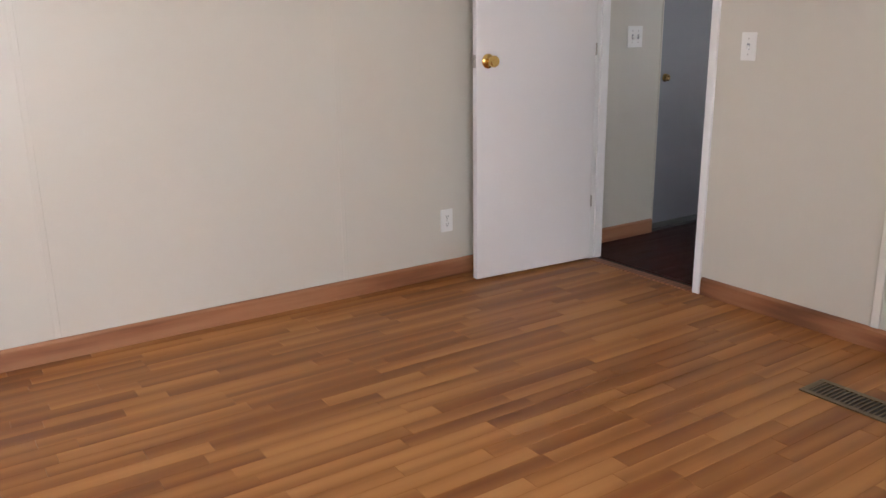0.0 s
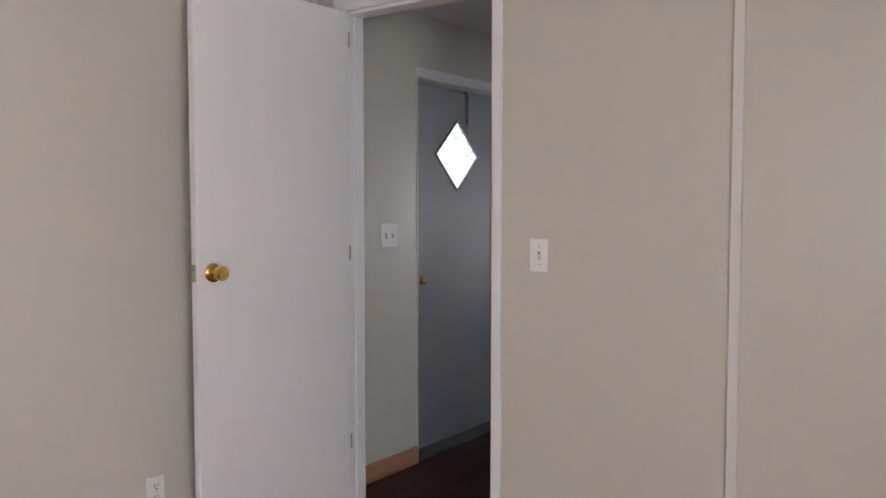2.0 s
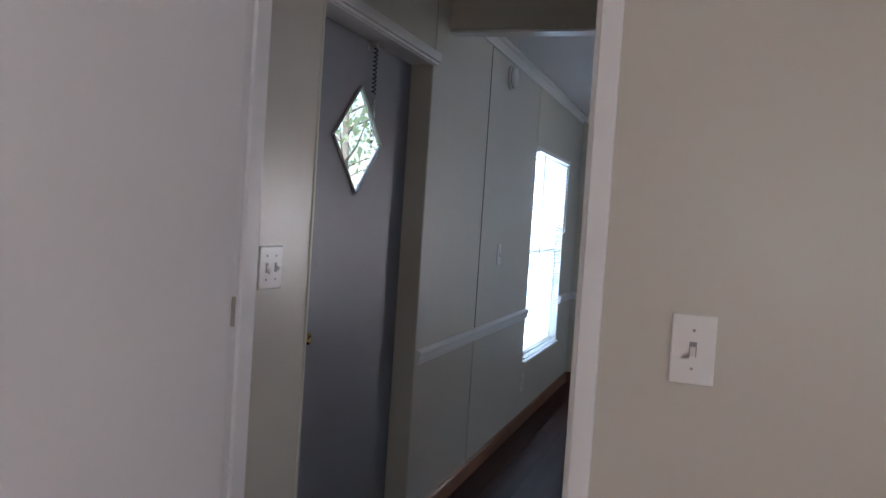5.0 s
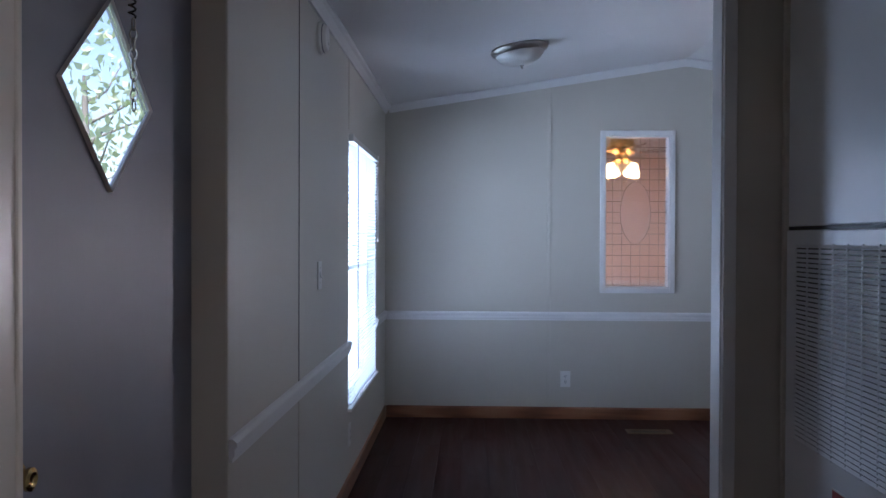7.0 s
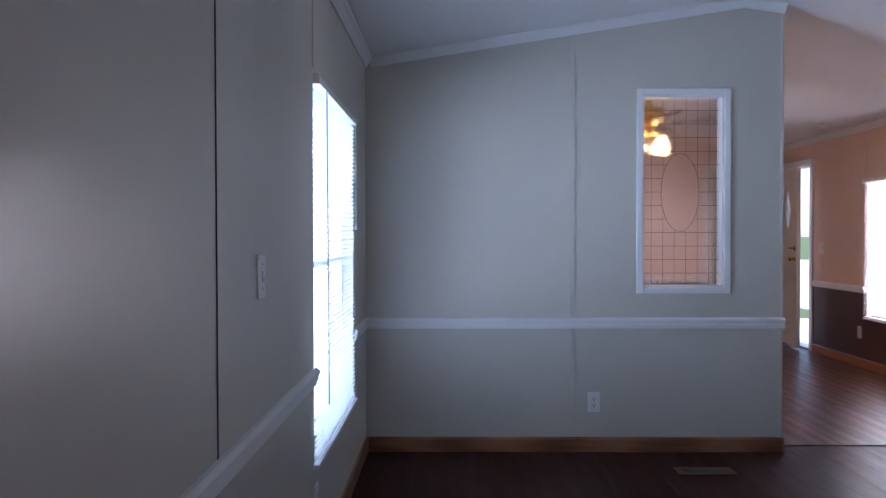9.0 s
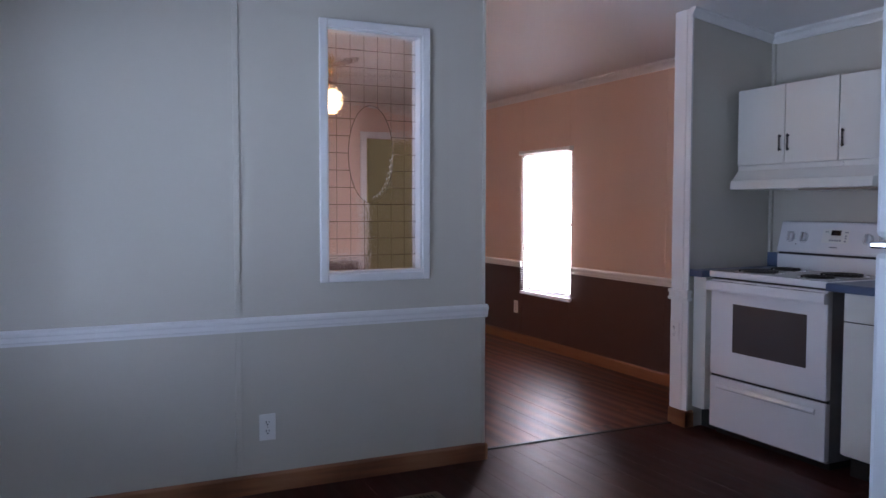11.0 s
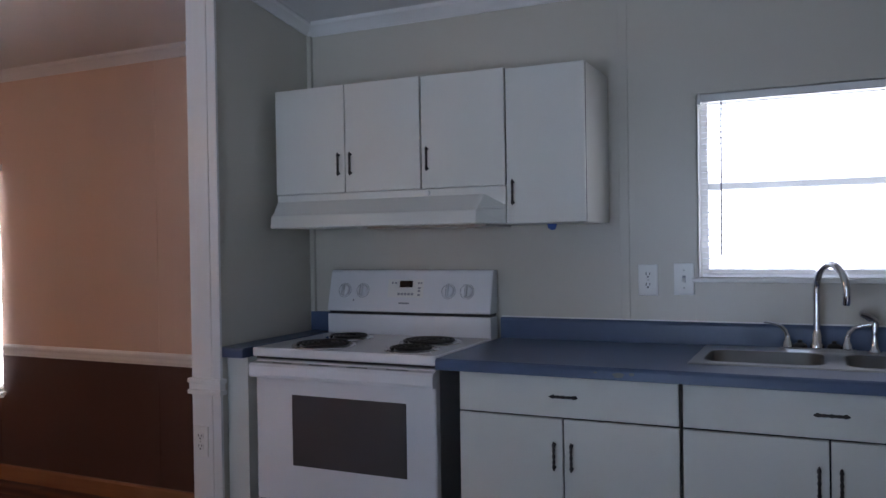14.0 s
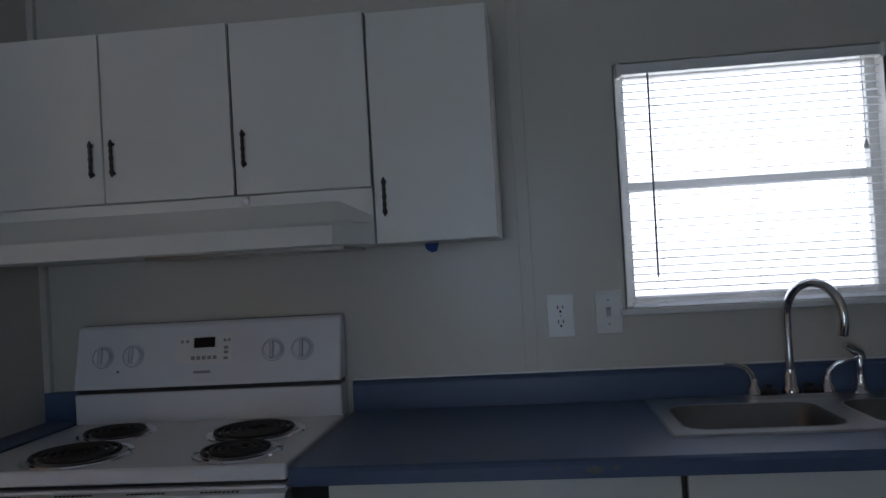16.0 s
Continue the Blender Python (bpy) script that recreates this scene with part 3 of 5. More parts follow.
PX, NX = Matrix.Rotation(radians(90), 4, "Y"), Matrix.Rotation(radians(-90), 4, "Y")
NY = Matrix.Rotation(radians(90), 4, "X")
d = thing("door_1", "white flat interior door standing open against the bedroom wall", "door", (0, 0, 0), kind="structure")
part("leaf", B((-0.036, 0, -0.715, 0, 0.014, 2.092), r=0.0025), DOORW, d)
part("door_knob", knob_bm((0, -0.652, 1.075), PX), BRASS, d, "polished brass round door knob", True)
part("rear_knob", knob_bm((-0.036, -0.652, 1.075), NX), BRASS, d, "polished brass round door knob", True)
part("latch_plate", B((-0.030, -0.006, -0.7175, -0.715, 1.045, 1.105), (-0.024, -0.012, -0.726, -0.7175, 1.066, 1.084)), NICKEL, d, "worn steel latch plate")
for z in (0.33, 1.115, 1.98):
    bm = bmesh.new()
    lathe(bm, [(0, -0.030), (0.004, -0.030), (0.004, 0.030), (0, 0.030)], (0.0015, 0.003, z), None, 10)
    box(bm, -0.012, -0.002, 0.0, 0.0008, z - 0.034, z + 0.034)
    part("hinge", bm, NICKEL, d, "worn steel hinge knuckle")
d.matrix_basis = pose(-3.370, 3.034, 0, 0, 0, -4.0)

d = thing("door_2", "grey white steel entry door with a diamond shaped window", "door", (XW - 0.09, 4.24, 0), kind="structure")
XD = XW - 0.09
DY, DZ, DR, DV = 4.258, 1.583, 0.194, 0.186
bm = bmesh.new()
ring = [(DY - DR, DZ), (DY, DZ - DV), (DY + DR, DZ), (DY, DZ + DV)]
corner = [(3.788, 0.02), (4.732, 0.02), (4.732, 1.942), (3.788, 1.942)]
# slab with a diamond hole, front and back, joined round hole and rim
outer = [(3.788, DZ), (3.788, 0.02), (DY, 0.02), (4.732, 0.02), (4.732, DZ), (4.732, 1.942), (DY, 1.942), (3.788, 1.942)]
inner = [ring[0], ring[0], ring[1], ring[2], ring[2], ring[2], ring[3], ring[0]]
fr, bk = XD, XD - 0.04
wide = [(DY + (y - DY) * 1.4, DZ + (z - DZ) * 1.4) for y, z in ring]
for x, hole in ((fr, ring), (bk, wide)):
    vo = [bm.verts.new((x, y, z)) for y, z in outer]
    vi = {p: bm.verts.new((x, *q)) for p, q in zip(ring, hole)}
    for i in range(8):
        j = (i + 1) % 8
        q = list(dict.fromkeys([vo[i], vo[j], vi[inner[j]], vi[inner[i]]]))
        bm.faces.new(q)
for front, back in ((ring, wide), (corner, corner)):
    for i in range(4):
        j = (i + 1) % 4
        bm.faces.new([bm.verts.new((fr, *front[i])), bm.verts.new((fr, *front[j])), bm.verts.new((bk, *back[j])), bm.verts.new((bk, *back[i]))])
bmesh.ops.remove_doubles(bm, verts=bm.verts[:], dist=1e-5)
bmesh.ops.recalc_face_normals(bm, faces=bm.faces[:])
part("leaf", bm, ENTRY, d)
bm = bmesh.new()
R2, R1 = 1.028, 0.985
for k in range(4):
    a0, a1 = math.pi / 2 * k, math.pi / 2 * (k + 1)
    pts = [(DY + DR * r * math.cos(a), DZ + DV * r * math.sin(a)) for r, a in ((R2, a0), (R2, a1), (R1, a1), (R1, a0))]
    lo = [bm.verts.new((XD, *p)) for p in pts]
    hi = [bm.verts.new((XD + 0.010, *p)) for p in (pts[0], pts[1])] + [bm.verts.new((XD + 0.006, *p)) for p in (pts[2], pts[3])]
    for i in range(4):
        bm.faces.new((lo[i], lo[(i + 1) % 4], hi[(i + 1) % 4], hi[i]))
    bm.faces.new(hi)
bmesh.ops.recalc_face_normals(bm, faces=bm.faces[:])
part("window_frame", bm, TRIM, d, "narrow white diamond frame round the glass")
bm = bmesh.new()
prism(bm, ring, "x", XD - 0.006, XD - 0.002)
pane = part("pane", bm, CLEAR, d, "clear diamond shaped glass pane")
pane.visible_shadow = False
bm = bmesh.new()
lathe(bm, [(0, 0), (0.024, 0), (0.024, 0.003), (0.018, 0.006), (0.016, 0.014), (0.019, 0.018), (0.019, 0.024), (0.012, 0.027), (0.006, 0.024), (0, 0.024)], (XD, 3.935, 0.918), PX, 24)
part("door_knob", bm, BRASS, d, "small worn brass door lock", True)
d = thing("door_chain", "dark spring and chain hanging by the entry door window", "door chain", (XD + 0.02, 4.335, 1.7))
bm = bmesh.new()
tube(bm, [(XD + 0.016 + 0.007 * math.cos(a * 0.9), 4.335 + 0.007 * math.sin(a * 0.9), 1.93 - a * 0.0022) for a in range(0, 80)], 0.0022, 6)
part("spring", bm, BLACK, d, "", True)
bm = bmesh.new()
for k in range(9):
    z = 1.745 - k * 0.021
    c = [(0.008 * math.cos(t), 0.013 * math.sin(t)) for t in [i * math.pi / 4 for i in range(8)]]
    tube(bm, [(XD + 0.018 + (u if k % 2 else 0), 4.337 + (0 if k % 2 else u), z + v) for u, v in c], 0.002, 5, True)
part("chain", bm, NICKEL, d, "steel link chain", True)
part("bracket", B((XD, XD + 0.022, 4.326, 4.344, 1.925, 1.942), (XD, XD + 0.004, 4.286, 4.306, 1.905, 1.925), r=0.002), NICKEL, d)

d = thing("door_3", "pale entry door ajar with a tall diamond window", "door", (0, 0, 0), kind="structure")
part("leaf", B((-0.04, 0, -0.72, -0.47, 0.02, 1.97), (-0.04, 0, -0.25, 0, 0.02, 1.97), (-0.04, 0, -0.47, -0.25, 0.02, 1.30), (-0.04, 0, -0.47, -0.25, 1.74, 1.97), r=0.002), TRIM, d)
bm = bmesh.new()
for q in ([(-0.475, 1.295), (-0.36, 1.295), (-0.475, 1.52)], [(-0.245, 1.295), (-0.245, 1.52), (-0.36, 1.295)], [(-0.475, 1.745), (-0.475, 1.52), (-0.36, 1.745)], [(-0.245, 1.745), (-0.36, 1.745), (-0.245, 1.52)]):
    prism(bm, q, "x", -0.041, 0.002)
part("window_frame", bm, TRIM, d)
pane = part("pane", B((-0.022, -0.018, -0.47, -0.25, 1.30, 1.74)), CLEAR, d)
pane.visible_shadow = False
for z in (0.98, 1.10):
    part("door_knob", knob_bm((-0.04, -0.655, z), NX, 0.022 if z < 1 else 0.012), BRASS, d, "brass knob and deadbolt", True)
for z in (0.3, 1.0, 1.75):
    part("hinge", B((-0.048, -0.036, -0.012, 0.002, z - 0.04, z + 0.04), r=0.002), IRON, d)
d.matrix_basis = pose(XE + 0.012, 13.338, 0, 0, 0, -8.5)

# ---- windows with blinds ----


def window(name, y0, y1, z0, z1, x_in, s, label):
    """A white sash window set in the wall; s: the way out."""
    w = thing(name, label, "window", (x_in, (y0 + y1) / 2, z0), kind="structure")
    zm, f, xa, xb = (z0 + z1) / 2, 0.030, x_in + s * 0.05, x_in + s * 0.09
    xa, xb = min(xa, xb), max(xa, xb)
    part("window_frame", B((xa, xb, y0, y0 + f, z0, z1), (xa, xb, y1 - f, y1, z0, z1), (xa, xb, y0 + f, y1 - f, z0, z0 + f), (xa, xb, y0 + f, y1 - f, z1 - f, z1), r=0.003), PLASTIC, w)
    part("meeting_rail", B((xa, xb, y0 + f, y1 - f, zm - 0.013, zm + 0.013), r=0.003), PLASTIC, w)
    xm = (xa + xb) / 2
    for u, v in ((z0 + f, zm - 0.013), (zm + 0.013, z1 - f)):
        p = part("pane", B((xm - 0.002, xm + 0.002, y0 + f, y1 - f, u, v)), CLEAR, w)
        p.visible_shadow = False
    x0, x1 = sorted((x_in, x_in + s * 0.12))
    part("reveal", B((x0, x1, y0 - 0.004, y0 + 0.003, z0, z1), (x0, x1, y1 - 0.003, y1 + 0.004, z0, z1), (x0, x1, y0, y1, z1 - 0.003, z1 + 0.004)), PLASTIC, w)
    part("window_sill", B((min(x_in - s * 0.022, x1 if s > 0 else x0), max(x_in - s * 0.022, x1 if s > 0 else x0), y0 - 0.02, y1 + 0.02, z0 - 0.016, z0), r=0.003), PLASTIC, w)
    return w


def blind(y0, y1, z0, z1, x, s, label, tilt, wand_y, cord_y):
    """A mini blind at x, hung on the room side; s: the way into the room."""
    b = thing("window_blind", label, "window blind", (x, (y0 + y1) / 2, z0), "window blinds")
    xc = x + s * 0.022
    part("headrail", B((min(x + s * 0.004, x + s * 0.038), max(x + s * 0.004, x + s * 0.038), y0, y1, z1 - 0.028, z1), r=0.002), PLASTIC, b)
    for y in (y0, y1):
        part("bracket", B((min(x, x + s * 0.042), max(x, x + s * 0.042), y - 0.006, y + 0.006, z1 - 0.034, z1 + 0.004), r=0.002), PLASTIC, b)
    part("bottom_rail", B((xc - 0.012, xc + 0.012, y0 + 0.004, y1 - 0.004, z0, z0 + 0.012), r=0.003), SLATM, b)
    half, rows = 0.0125, 5
    bm = bmesh.new()
    ca, sa = math.cos(radians(tilt)), math.sin(radians(tilt))
    line = []
    for i in range(rows):
        u = -half + 2 * half * i / (rows - 1)
        v = 0.0015 * (1 - (u / half) ** 2)
        line.append((u * ca - v * sa, u * sa + v * ca))
    top = [[bm.verts.new((p, yy, q)) for p, q in line] for yy in (y0 + 0.006, y1 - 0.006)]
    low = [[bm.verts.new((p, yy, q - 0.0008)) for p, q in line] for yy in (y0 + 0.006, y1 - 0.006)]
    for i in range(rows - 1):
        bm.faces.new((top[0][i], top[1][i], top[1][i + 1], top[0][i + 1]))
        bm.faces.new((low[0][i + 1], low[1][i + 1], low[1][i], low[0][i]))
    for i, j in ((0, 0), (rows - 1, rows - 1)):
        bm.faces.new((top[0][i], low[0][i], low[1][i], top[1][i]))
    me = mesh_of("slat", bm, SLATM)
    count = int((z1 - 0.03 - z0 - 0.016) / 0.0205)
    for k in range(count):
        o = new("slat", me)
        o.parent = b
        o.matrix_parent_inverse = Matrix.Translation(-Vector(b.location))
        o.matrix_basis = pose(xc, 0, z0 + 0.026 + k * 0.0205, 0, random.uniform(-2.5, 2.5), 0)
    for y in (y0 + 0.09, (y0 + y1) / 2, y1 - 0.09):
        for dx in (-0.013, 0.013):
            bm = bmesh.new()
            tube(bm, [(xc + dx, y, z0 + 0.01), (xc + dx, y, z1 - 0.02)], 0.0007, 4)
            part("ladder_cord", bm, PLASTIC, b)
    bm = bmesh.new()
    tube(bm, [(x + s * 0.043, wand_y, z1 - 0.03), (x + s * 0.046, wand_y + 0.004, z0 + (z1 - z0) * 0.12)], 0.003, 6)
    part("tilt_wand", bm, GREYINK, b, "thin grey tilt wand")
    bm = bmesh.new()
    tube(bm, [(x + s * 0.043, cord_y, z1 - 0.03), (x + s * 0.044, cord_y, z0 + (z1 - z0) * 0.62)], 0.0012, 5)
    lathe(bm, [(0, 0), (0.003, 0), (0.008, -0.022), (0, -0.024)], (x + s * 0.044, cord_y, z0 + (z1 - z0) * 0.62), None, 10)
    part("pull_cord", bm, PLASTIC, b)
    return b


window("window_1", *DIN_WIN, XW, -1, "white sash window behind a dining area blind")
blind(6.815, 7.935, 0.440, 1.835, XW - 0.018, 1, "white mini blind with open slats over the dining window", 24, 6.97, 7.88)
window("window_2", *KIT_WIN, XE, 1, "white sash window over the kitchen sink")
blind(6.224, 6.897, 1.150, 1.803, XE + 0.018, -1, "white mini blind with open slats over the sink", 4, 6.822, 6.28)
window("window_3", *LIV_WIN, XE, 1, "white sash window in the salmon living room wall")
blind(10.635, 11.435, 0.462, 1.757, XE, -1, "white mini blind lowered over the living room window", -4, 11.36, 10.70)
window("window_4", *BED_WIN, XE, 1, "white bedroom sash window")
w = thing("window_5", "white bedroom end window", "window", (-1.6, YS, 0.75), kind="structure")
part("window_frame", B((-2.4, -2.36, YS - 0.09, YS - 0.05, 0.75, 1.9), (-0.84, -0.8, YS - 0.09, YS - 0.05, 0.75, 1.9), (-2.36, -0.84, YS - 0.09, YS - 0.05, 0.75, 0.79), (-2.36, -0.84, YS - 0.09, YS - 0.05, 1.86, 1.9), r=0.003), PLASTIC, w)
p = part("pane", B((-2.36, -0.84, YS - 0.072, YS - 0.068, 0.79, 1.86)), CLEAR, w)
p.visible_shadow = False

# ---- leaded glass in the partition ----
GX0, GX1, GZ0, GZ1 = GLASS_HOLE
g = thing("window_6", "interior leaded glass panel with an etched oval, white frame", "window", ((GX0 + GX1) / 2, YP, GZ0), kind="structure")
for y0, y1 in ((YP - 0.016, YP), (YP + 0.10, YP + 0.116)):
    part("window_frame", B((GX0 - 0.034, GX0 + 0.002, y0, y1, GZ0 - 0.036, GZ1 + 0.036), (GX1 - 0.002, GX1 + 0.034, y0, y1, GZ0 - 0.036, GZ1 + 0.036), (GX0 + 0.002, GX1 - 0.002, y0, y1, GZ0 - 0.036, GZ0 + 0.002), (GX0 + 0.002, GX1 - 0.002, y0, y1, GZ1 - 0.002, GZ1 + 0.036), r=0.004), TRIM, g)
part("reveal", B((GX0 - 0.001, GX0 + 0.010, YP, YP + 0.10, GZ0, GZ1), (GX1 - 0.010, GX1 + 0.001, YP, YP + 0.10, GZ0, GZ1), (GX0, GX1, YP, YP + 0.10, GZ0 - 0.001, GZ0 + 0.010), (GX0, GX1, YP, YP + 0.10, GZ1 - 0.010, GZ1 + 0.001)), TRIM, g)
OX, OZ, RX, RZ = -1.775, 1.498, 0.110, 0.226
YG = YP + 0.062
bm = bmesh.new()
edges = []
for lp in ([(GX0 + 0.01, GZ0 + 0.01), (GX1 - 0.01, GZ0 + 0.01), (GX1 - 0.01, GZ1 - 0.01), (GX0 + 0.01, GZ1 - 0.01)], [(OX + RX * math.cos(2 * math.pi * i / 48), OZ + RZ * math.sin(2 * math.pi * i / 48)) for i in range(48)]):
    vs = [bm.verts.new((p, YG + 0.002, q)) for p, q in lp]
    edges += [bm.edges.new((vs[i], vs[(i + 1) % len(vs)])) for i in range(len(vs))]
bmesh.ops.triangle_fill(bm, use_beauty=True, use_dissolve=False, edges=edges)
bmesh.ops.solidify(bm, geom=bm.faces[:], thickness=0.004)
pane = part("pane", bm, SEEDY, g, "seedy textured glass behind the lead lines")
pane.visible_shadow = False
bm = bmesh.new()
prism(bm, [(OX + RX * math.cos(2 * math.pi * i / 48), OZ + RZ * math.sin(2 * math.pi * i / 48)) for i in range(48)], "y", YG - 0.004, YG + 0.002)
oval = part("oval_pane", bm, ETCH, g, "bevelled oval of faintly etched glass")
oval.visible_shadow = False


def came(name, a, b, r=0.0016):
    bm = bmesh.new()
    tube(bm, [a, b], r, 6)
    part(name, bm, CAME, g)


for i in range(1, 7):
    x = GX0 + (GX1 - GX0) * i / 7
    t = 1 - ((x - OX) / RX) ** 2
    cuts = [(GZ0 + 0.01, GZ1 - 0.01)] if t <= 0 else [(GZ0 + 0.01, OZ - RZ * math.sqrt(t)), (OZ + RZ * math.sqrt(t), GZ1 - 0.01)]
    for u, v in cuts:
        came("came_bar", (x, YG, u), (x, YG, v), 0.0010)
for i in range(1, 14):
    z = GZ0 + (GZ1 - GZ0) * i / 14
    t = 1 - ((z - OZ) / RZ) ** 2
    cuts = [(GX0 + 0.01, GX1 - 0.01)] if t <= 0 else [(GX0 + 0.01, OX - RX * math.sqrt(t)), (OX + RX * math.sqrt(t), GX1 - 0.01)]
    for u, v in cuts:
        came("came_bar", (u, YG, z), (v, YG, z))
bm = bmesh.new()
tube(bm, [(OX + RX * math.cos(2 * math.pi * i / 48), YG, OZ + RZ * math.sin(2 * math.pi * i / 48)) for i in range(48)], 0.0013, 6, True)
part("oval_came", bm, CAME, g, "", True)
bm = bmesh.new()
for i in range(9):
    a = radians(-78 + i * 9)
    px, pz = OX + (RX - 0.016) * math.cos(a), OZ + (RZ - 0.03) * math.sin(a)
    for s in (-1, 1):
        m = Matrix.Translation((px + s * 0.004, YG - 0.006, pz)) @ Matrix.Rotation(-(a + s * 0.7), 4, "Y")
        prism_pts = [(0, 0), (0.006, 0.003), (0.013, 0), (0.006, -0.003)]
        vs = [bm.verts.new(m @ Vector((u, dy, v))) for dy in (0, 0.0015) for u, v in prism_pts]
        bm.faces.new(vs[:4])
        bm.faces.new(vs[4:][::-1])
        for k in range(4):
            bm.faces.new((vs[k], vs[4 + k], vs[4 + (k + 1) % 4], vs[(k + 1) % 4]))
part("etched_sprig", bm, FROST, g, "white etched leaf sprig")
# ---- plates, vents, detectors ----


def plate(name, kind, m, label, gang=1):
    """A wall plate, built facing -y at the origin."""
    t = thing(name, label, "light switch" if kind == "switch" else "outlet", group="wall plates")
    wide = 0.036 if gang == 1 else 0.058
    part("cover_plate", B((-wide, wide, -0.006, 0, -0.058, 0.058), r=0.0025), PLASTIC, t)
    if kind == "switch":
        for k in range(gang):
            cx = 0 if gang == 1 else (k - 0.5) * 0.046
            part("toggle_slot", B((cx - 0.006, cx + 0.006, -0.0068, -0.004, -0.013, 0.013)), GREYINK, t)
            bm = bmesh.new()
            prism(bm, [(-0.006, -0.008), (-0.006, 0.006), (-0.019, 0.000 if k % 2 else -0.010), (-0.019, -0.007 if k % 2 else -0.017)], "x", cx - 0.0045, cx + 0.0045)
            part("toggle", bm, PLASTIC, t)
            for z in (-0.032, 0.032):
                bm = bmesh.new()
                lathe(bm, [(0, -0.001), (0.0032, -0.001), (0.0026, 0.0014), (0, 0.0018)], (cx, -0.006, z), NY, 10)
                part("screw", bm, NICKEL, t)
    else:
        for z in (-0.0195, 0.0195):
            bm = bmesh.new()
            prism(bm, [(0.0165 * math.cos(a) if abs(math.cos(a)) < 2 else 0, z + max(-0.0135, min(0.0135, 0.0165 * math.sin(a)))) for a in [2 * math.pi * i / 24 for i in range(24)]], "y", -0.0085, -0.005)
            part("socket", bm, PLASTIC, t)
            part("slots", B((-0.0080, -0.0050, -0.0089, -0.0084, z - 0.001, z + 0.009), (0.0050, 0.0080, -0.0089, -0.0084, z, z + 0.008), (-0.003, 0.003, -0.0089, -0.0084, z - 0.0105, z - 0.0045)), BLACK, t)
        bm = bmesh.new()
        lathe(bm, [(0, -0.001), (0.003, -0.001), (0.0024, 0.0014), (0, 0.0018)], (0, -0.006, 0), NY, 10)
        part("screw", bm, NICKEL, t)
    t.matrix_basis = m
    return t


WEST, EAST, SOUTH = 90, -90, 0   # turn of a plate on the west wall (facing east), the east wall, and a wall facing south
plate("light_switch", "switch", pose(-2.494, YB, 1.136), "white toggle light switch on the bedroom wall")
plate("light_switch", "switch", pose(XW, 3.558, 1.165, 0, 0, WEST), "white double toggle light switch in the hall", 2)
plate("light_switch", "switch", pose(XW, 5.994, 1.150, 0, 0, WEST), "white toggle light switch on the dining wall")
plate("light_switch", "switch", pose(XE, 6.959, 1.142, 0, 0, EAST), "white toggle light switch above the counter")
plate("light_switch", "switch", pose(XE, 12.33, 1.10, 0, 0, EAST), "white light switch beside the entry door", 2)
plate("wall_outlet", "outlet", pose(XW, 2.261, 0.292, 0, 0, WEST), "white duplex outlet low on the bedroom wall")
plate("wall_outlet", "outlet", pose(-2.285, YP, 0.288), "white duplex outlet low on the partition")
plate("wall_outlet", "outlet", pose(XW, 6.82, 0.290, 0, 0, WEST), "white duplex outlet below the dining window")
plate("wall_outlet", "outlet", pose(XE, 7.088, 1.138, 0, 0, EAST), "white duplex outlet above the blue counter")
plate("wall_outlet", "outlet", pose(XE, 6.066, 1.136, 0, 0, EAST), "white duplex outlet beside the kitchen window")
plate("wall_outlet", "outlet", pose(XE, 11.54, 0.325, 0, 0, EAST), "pale outlet on the brown lower wall")
plate("wall_outlet", "outlet", pose(0.099, 8.655, 0.545, 0, 0, EAST), "white outlet on the end post")


def floor_vent(x0, x1, y0, y1, material, label, bars):
    v = thing("floor_vent", label, "floor vent", ((x0 + x1) / 2, (y0 + y1) / 2, 0))
    f = 0.022
    part("frame", B((x0, x1, y0, y0 + f, 0, 0.006), (x0, x1, y1 - f, y1, 0, 0.006), (x0, x0 + f, y0 + f, y1 - f, 0, 0.006), (x1 - f, x1, y0 + f, y1 - f, 0, 0.006), r=0.0015), material, v)
    part("well", B((x0 + f, x1 - f, y0 + f, y1 - f, -0.004, 0.001)), BLACK, v)
    for k in range(bars):
        x = x0 + f + (x1 - x0 - 2 * f) * (k + 0.5) / bars
        part("slat", B((x - 0.003, x + 0.003, y0 + f, y1 - f, 0.001, 0.005)), material, v)


floor_vent(-1.768, -1.455, 2.485, 2.630, VENTM, "bronze metal floor register set in oak laminate", 16)
floor_vent(-1.915, -1.615, 8.105, 8.225, VENTM, "dark bronze floor register on the cherry floor", 14)


def detector(m, label):
    t = thing("smoke_detector", label, "smoke detector", group="smoke detectors")
    bm = bmesh.new()
    lathe(bm, [(0, 0), (0.066, 0), (0.066, 0.010), (0.060, 0.016), (0.058, 0.022), (0.050, 0.034), (0.02, 0.038), (0, 0.038)], (0, 0, 0), None, 32)
    part("housing", bm, PLASTIC, t, "", True)
    bm = bmesh.new()
    lathe(bm, [(0.0595, 0.0165), (0.0600, 0.0195), (0.0585, 0.0215)], (0, 0, 0), None, 32)
    part("vent_ring", bm, GREYINK, t)
    bm = bmesh.new()
    lathe(bm, [(0, 0.036), (0.009, 0.037), (0.008, 0.0405), (0, 0.041)], (0.022, 0, 0), None, 12)
    part("test_button", bm, PLASTIC, t, "", True)
    t.matrix_basis = m


detector(pose(XW, 6.0, 2.128, 0, 90, 0), "round white smoke detector high on the dining wall")
detector(pose(0.47, 11.75, ceil_z(0.47), 180, -9, 0), "round white smoke detector on the living room ceiling")

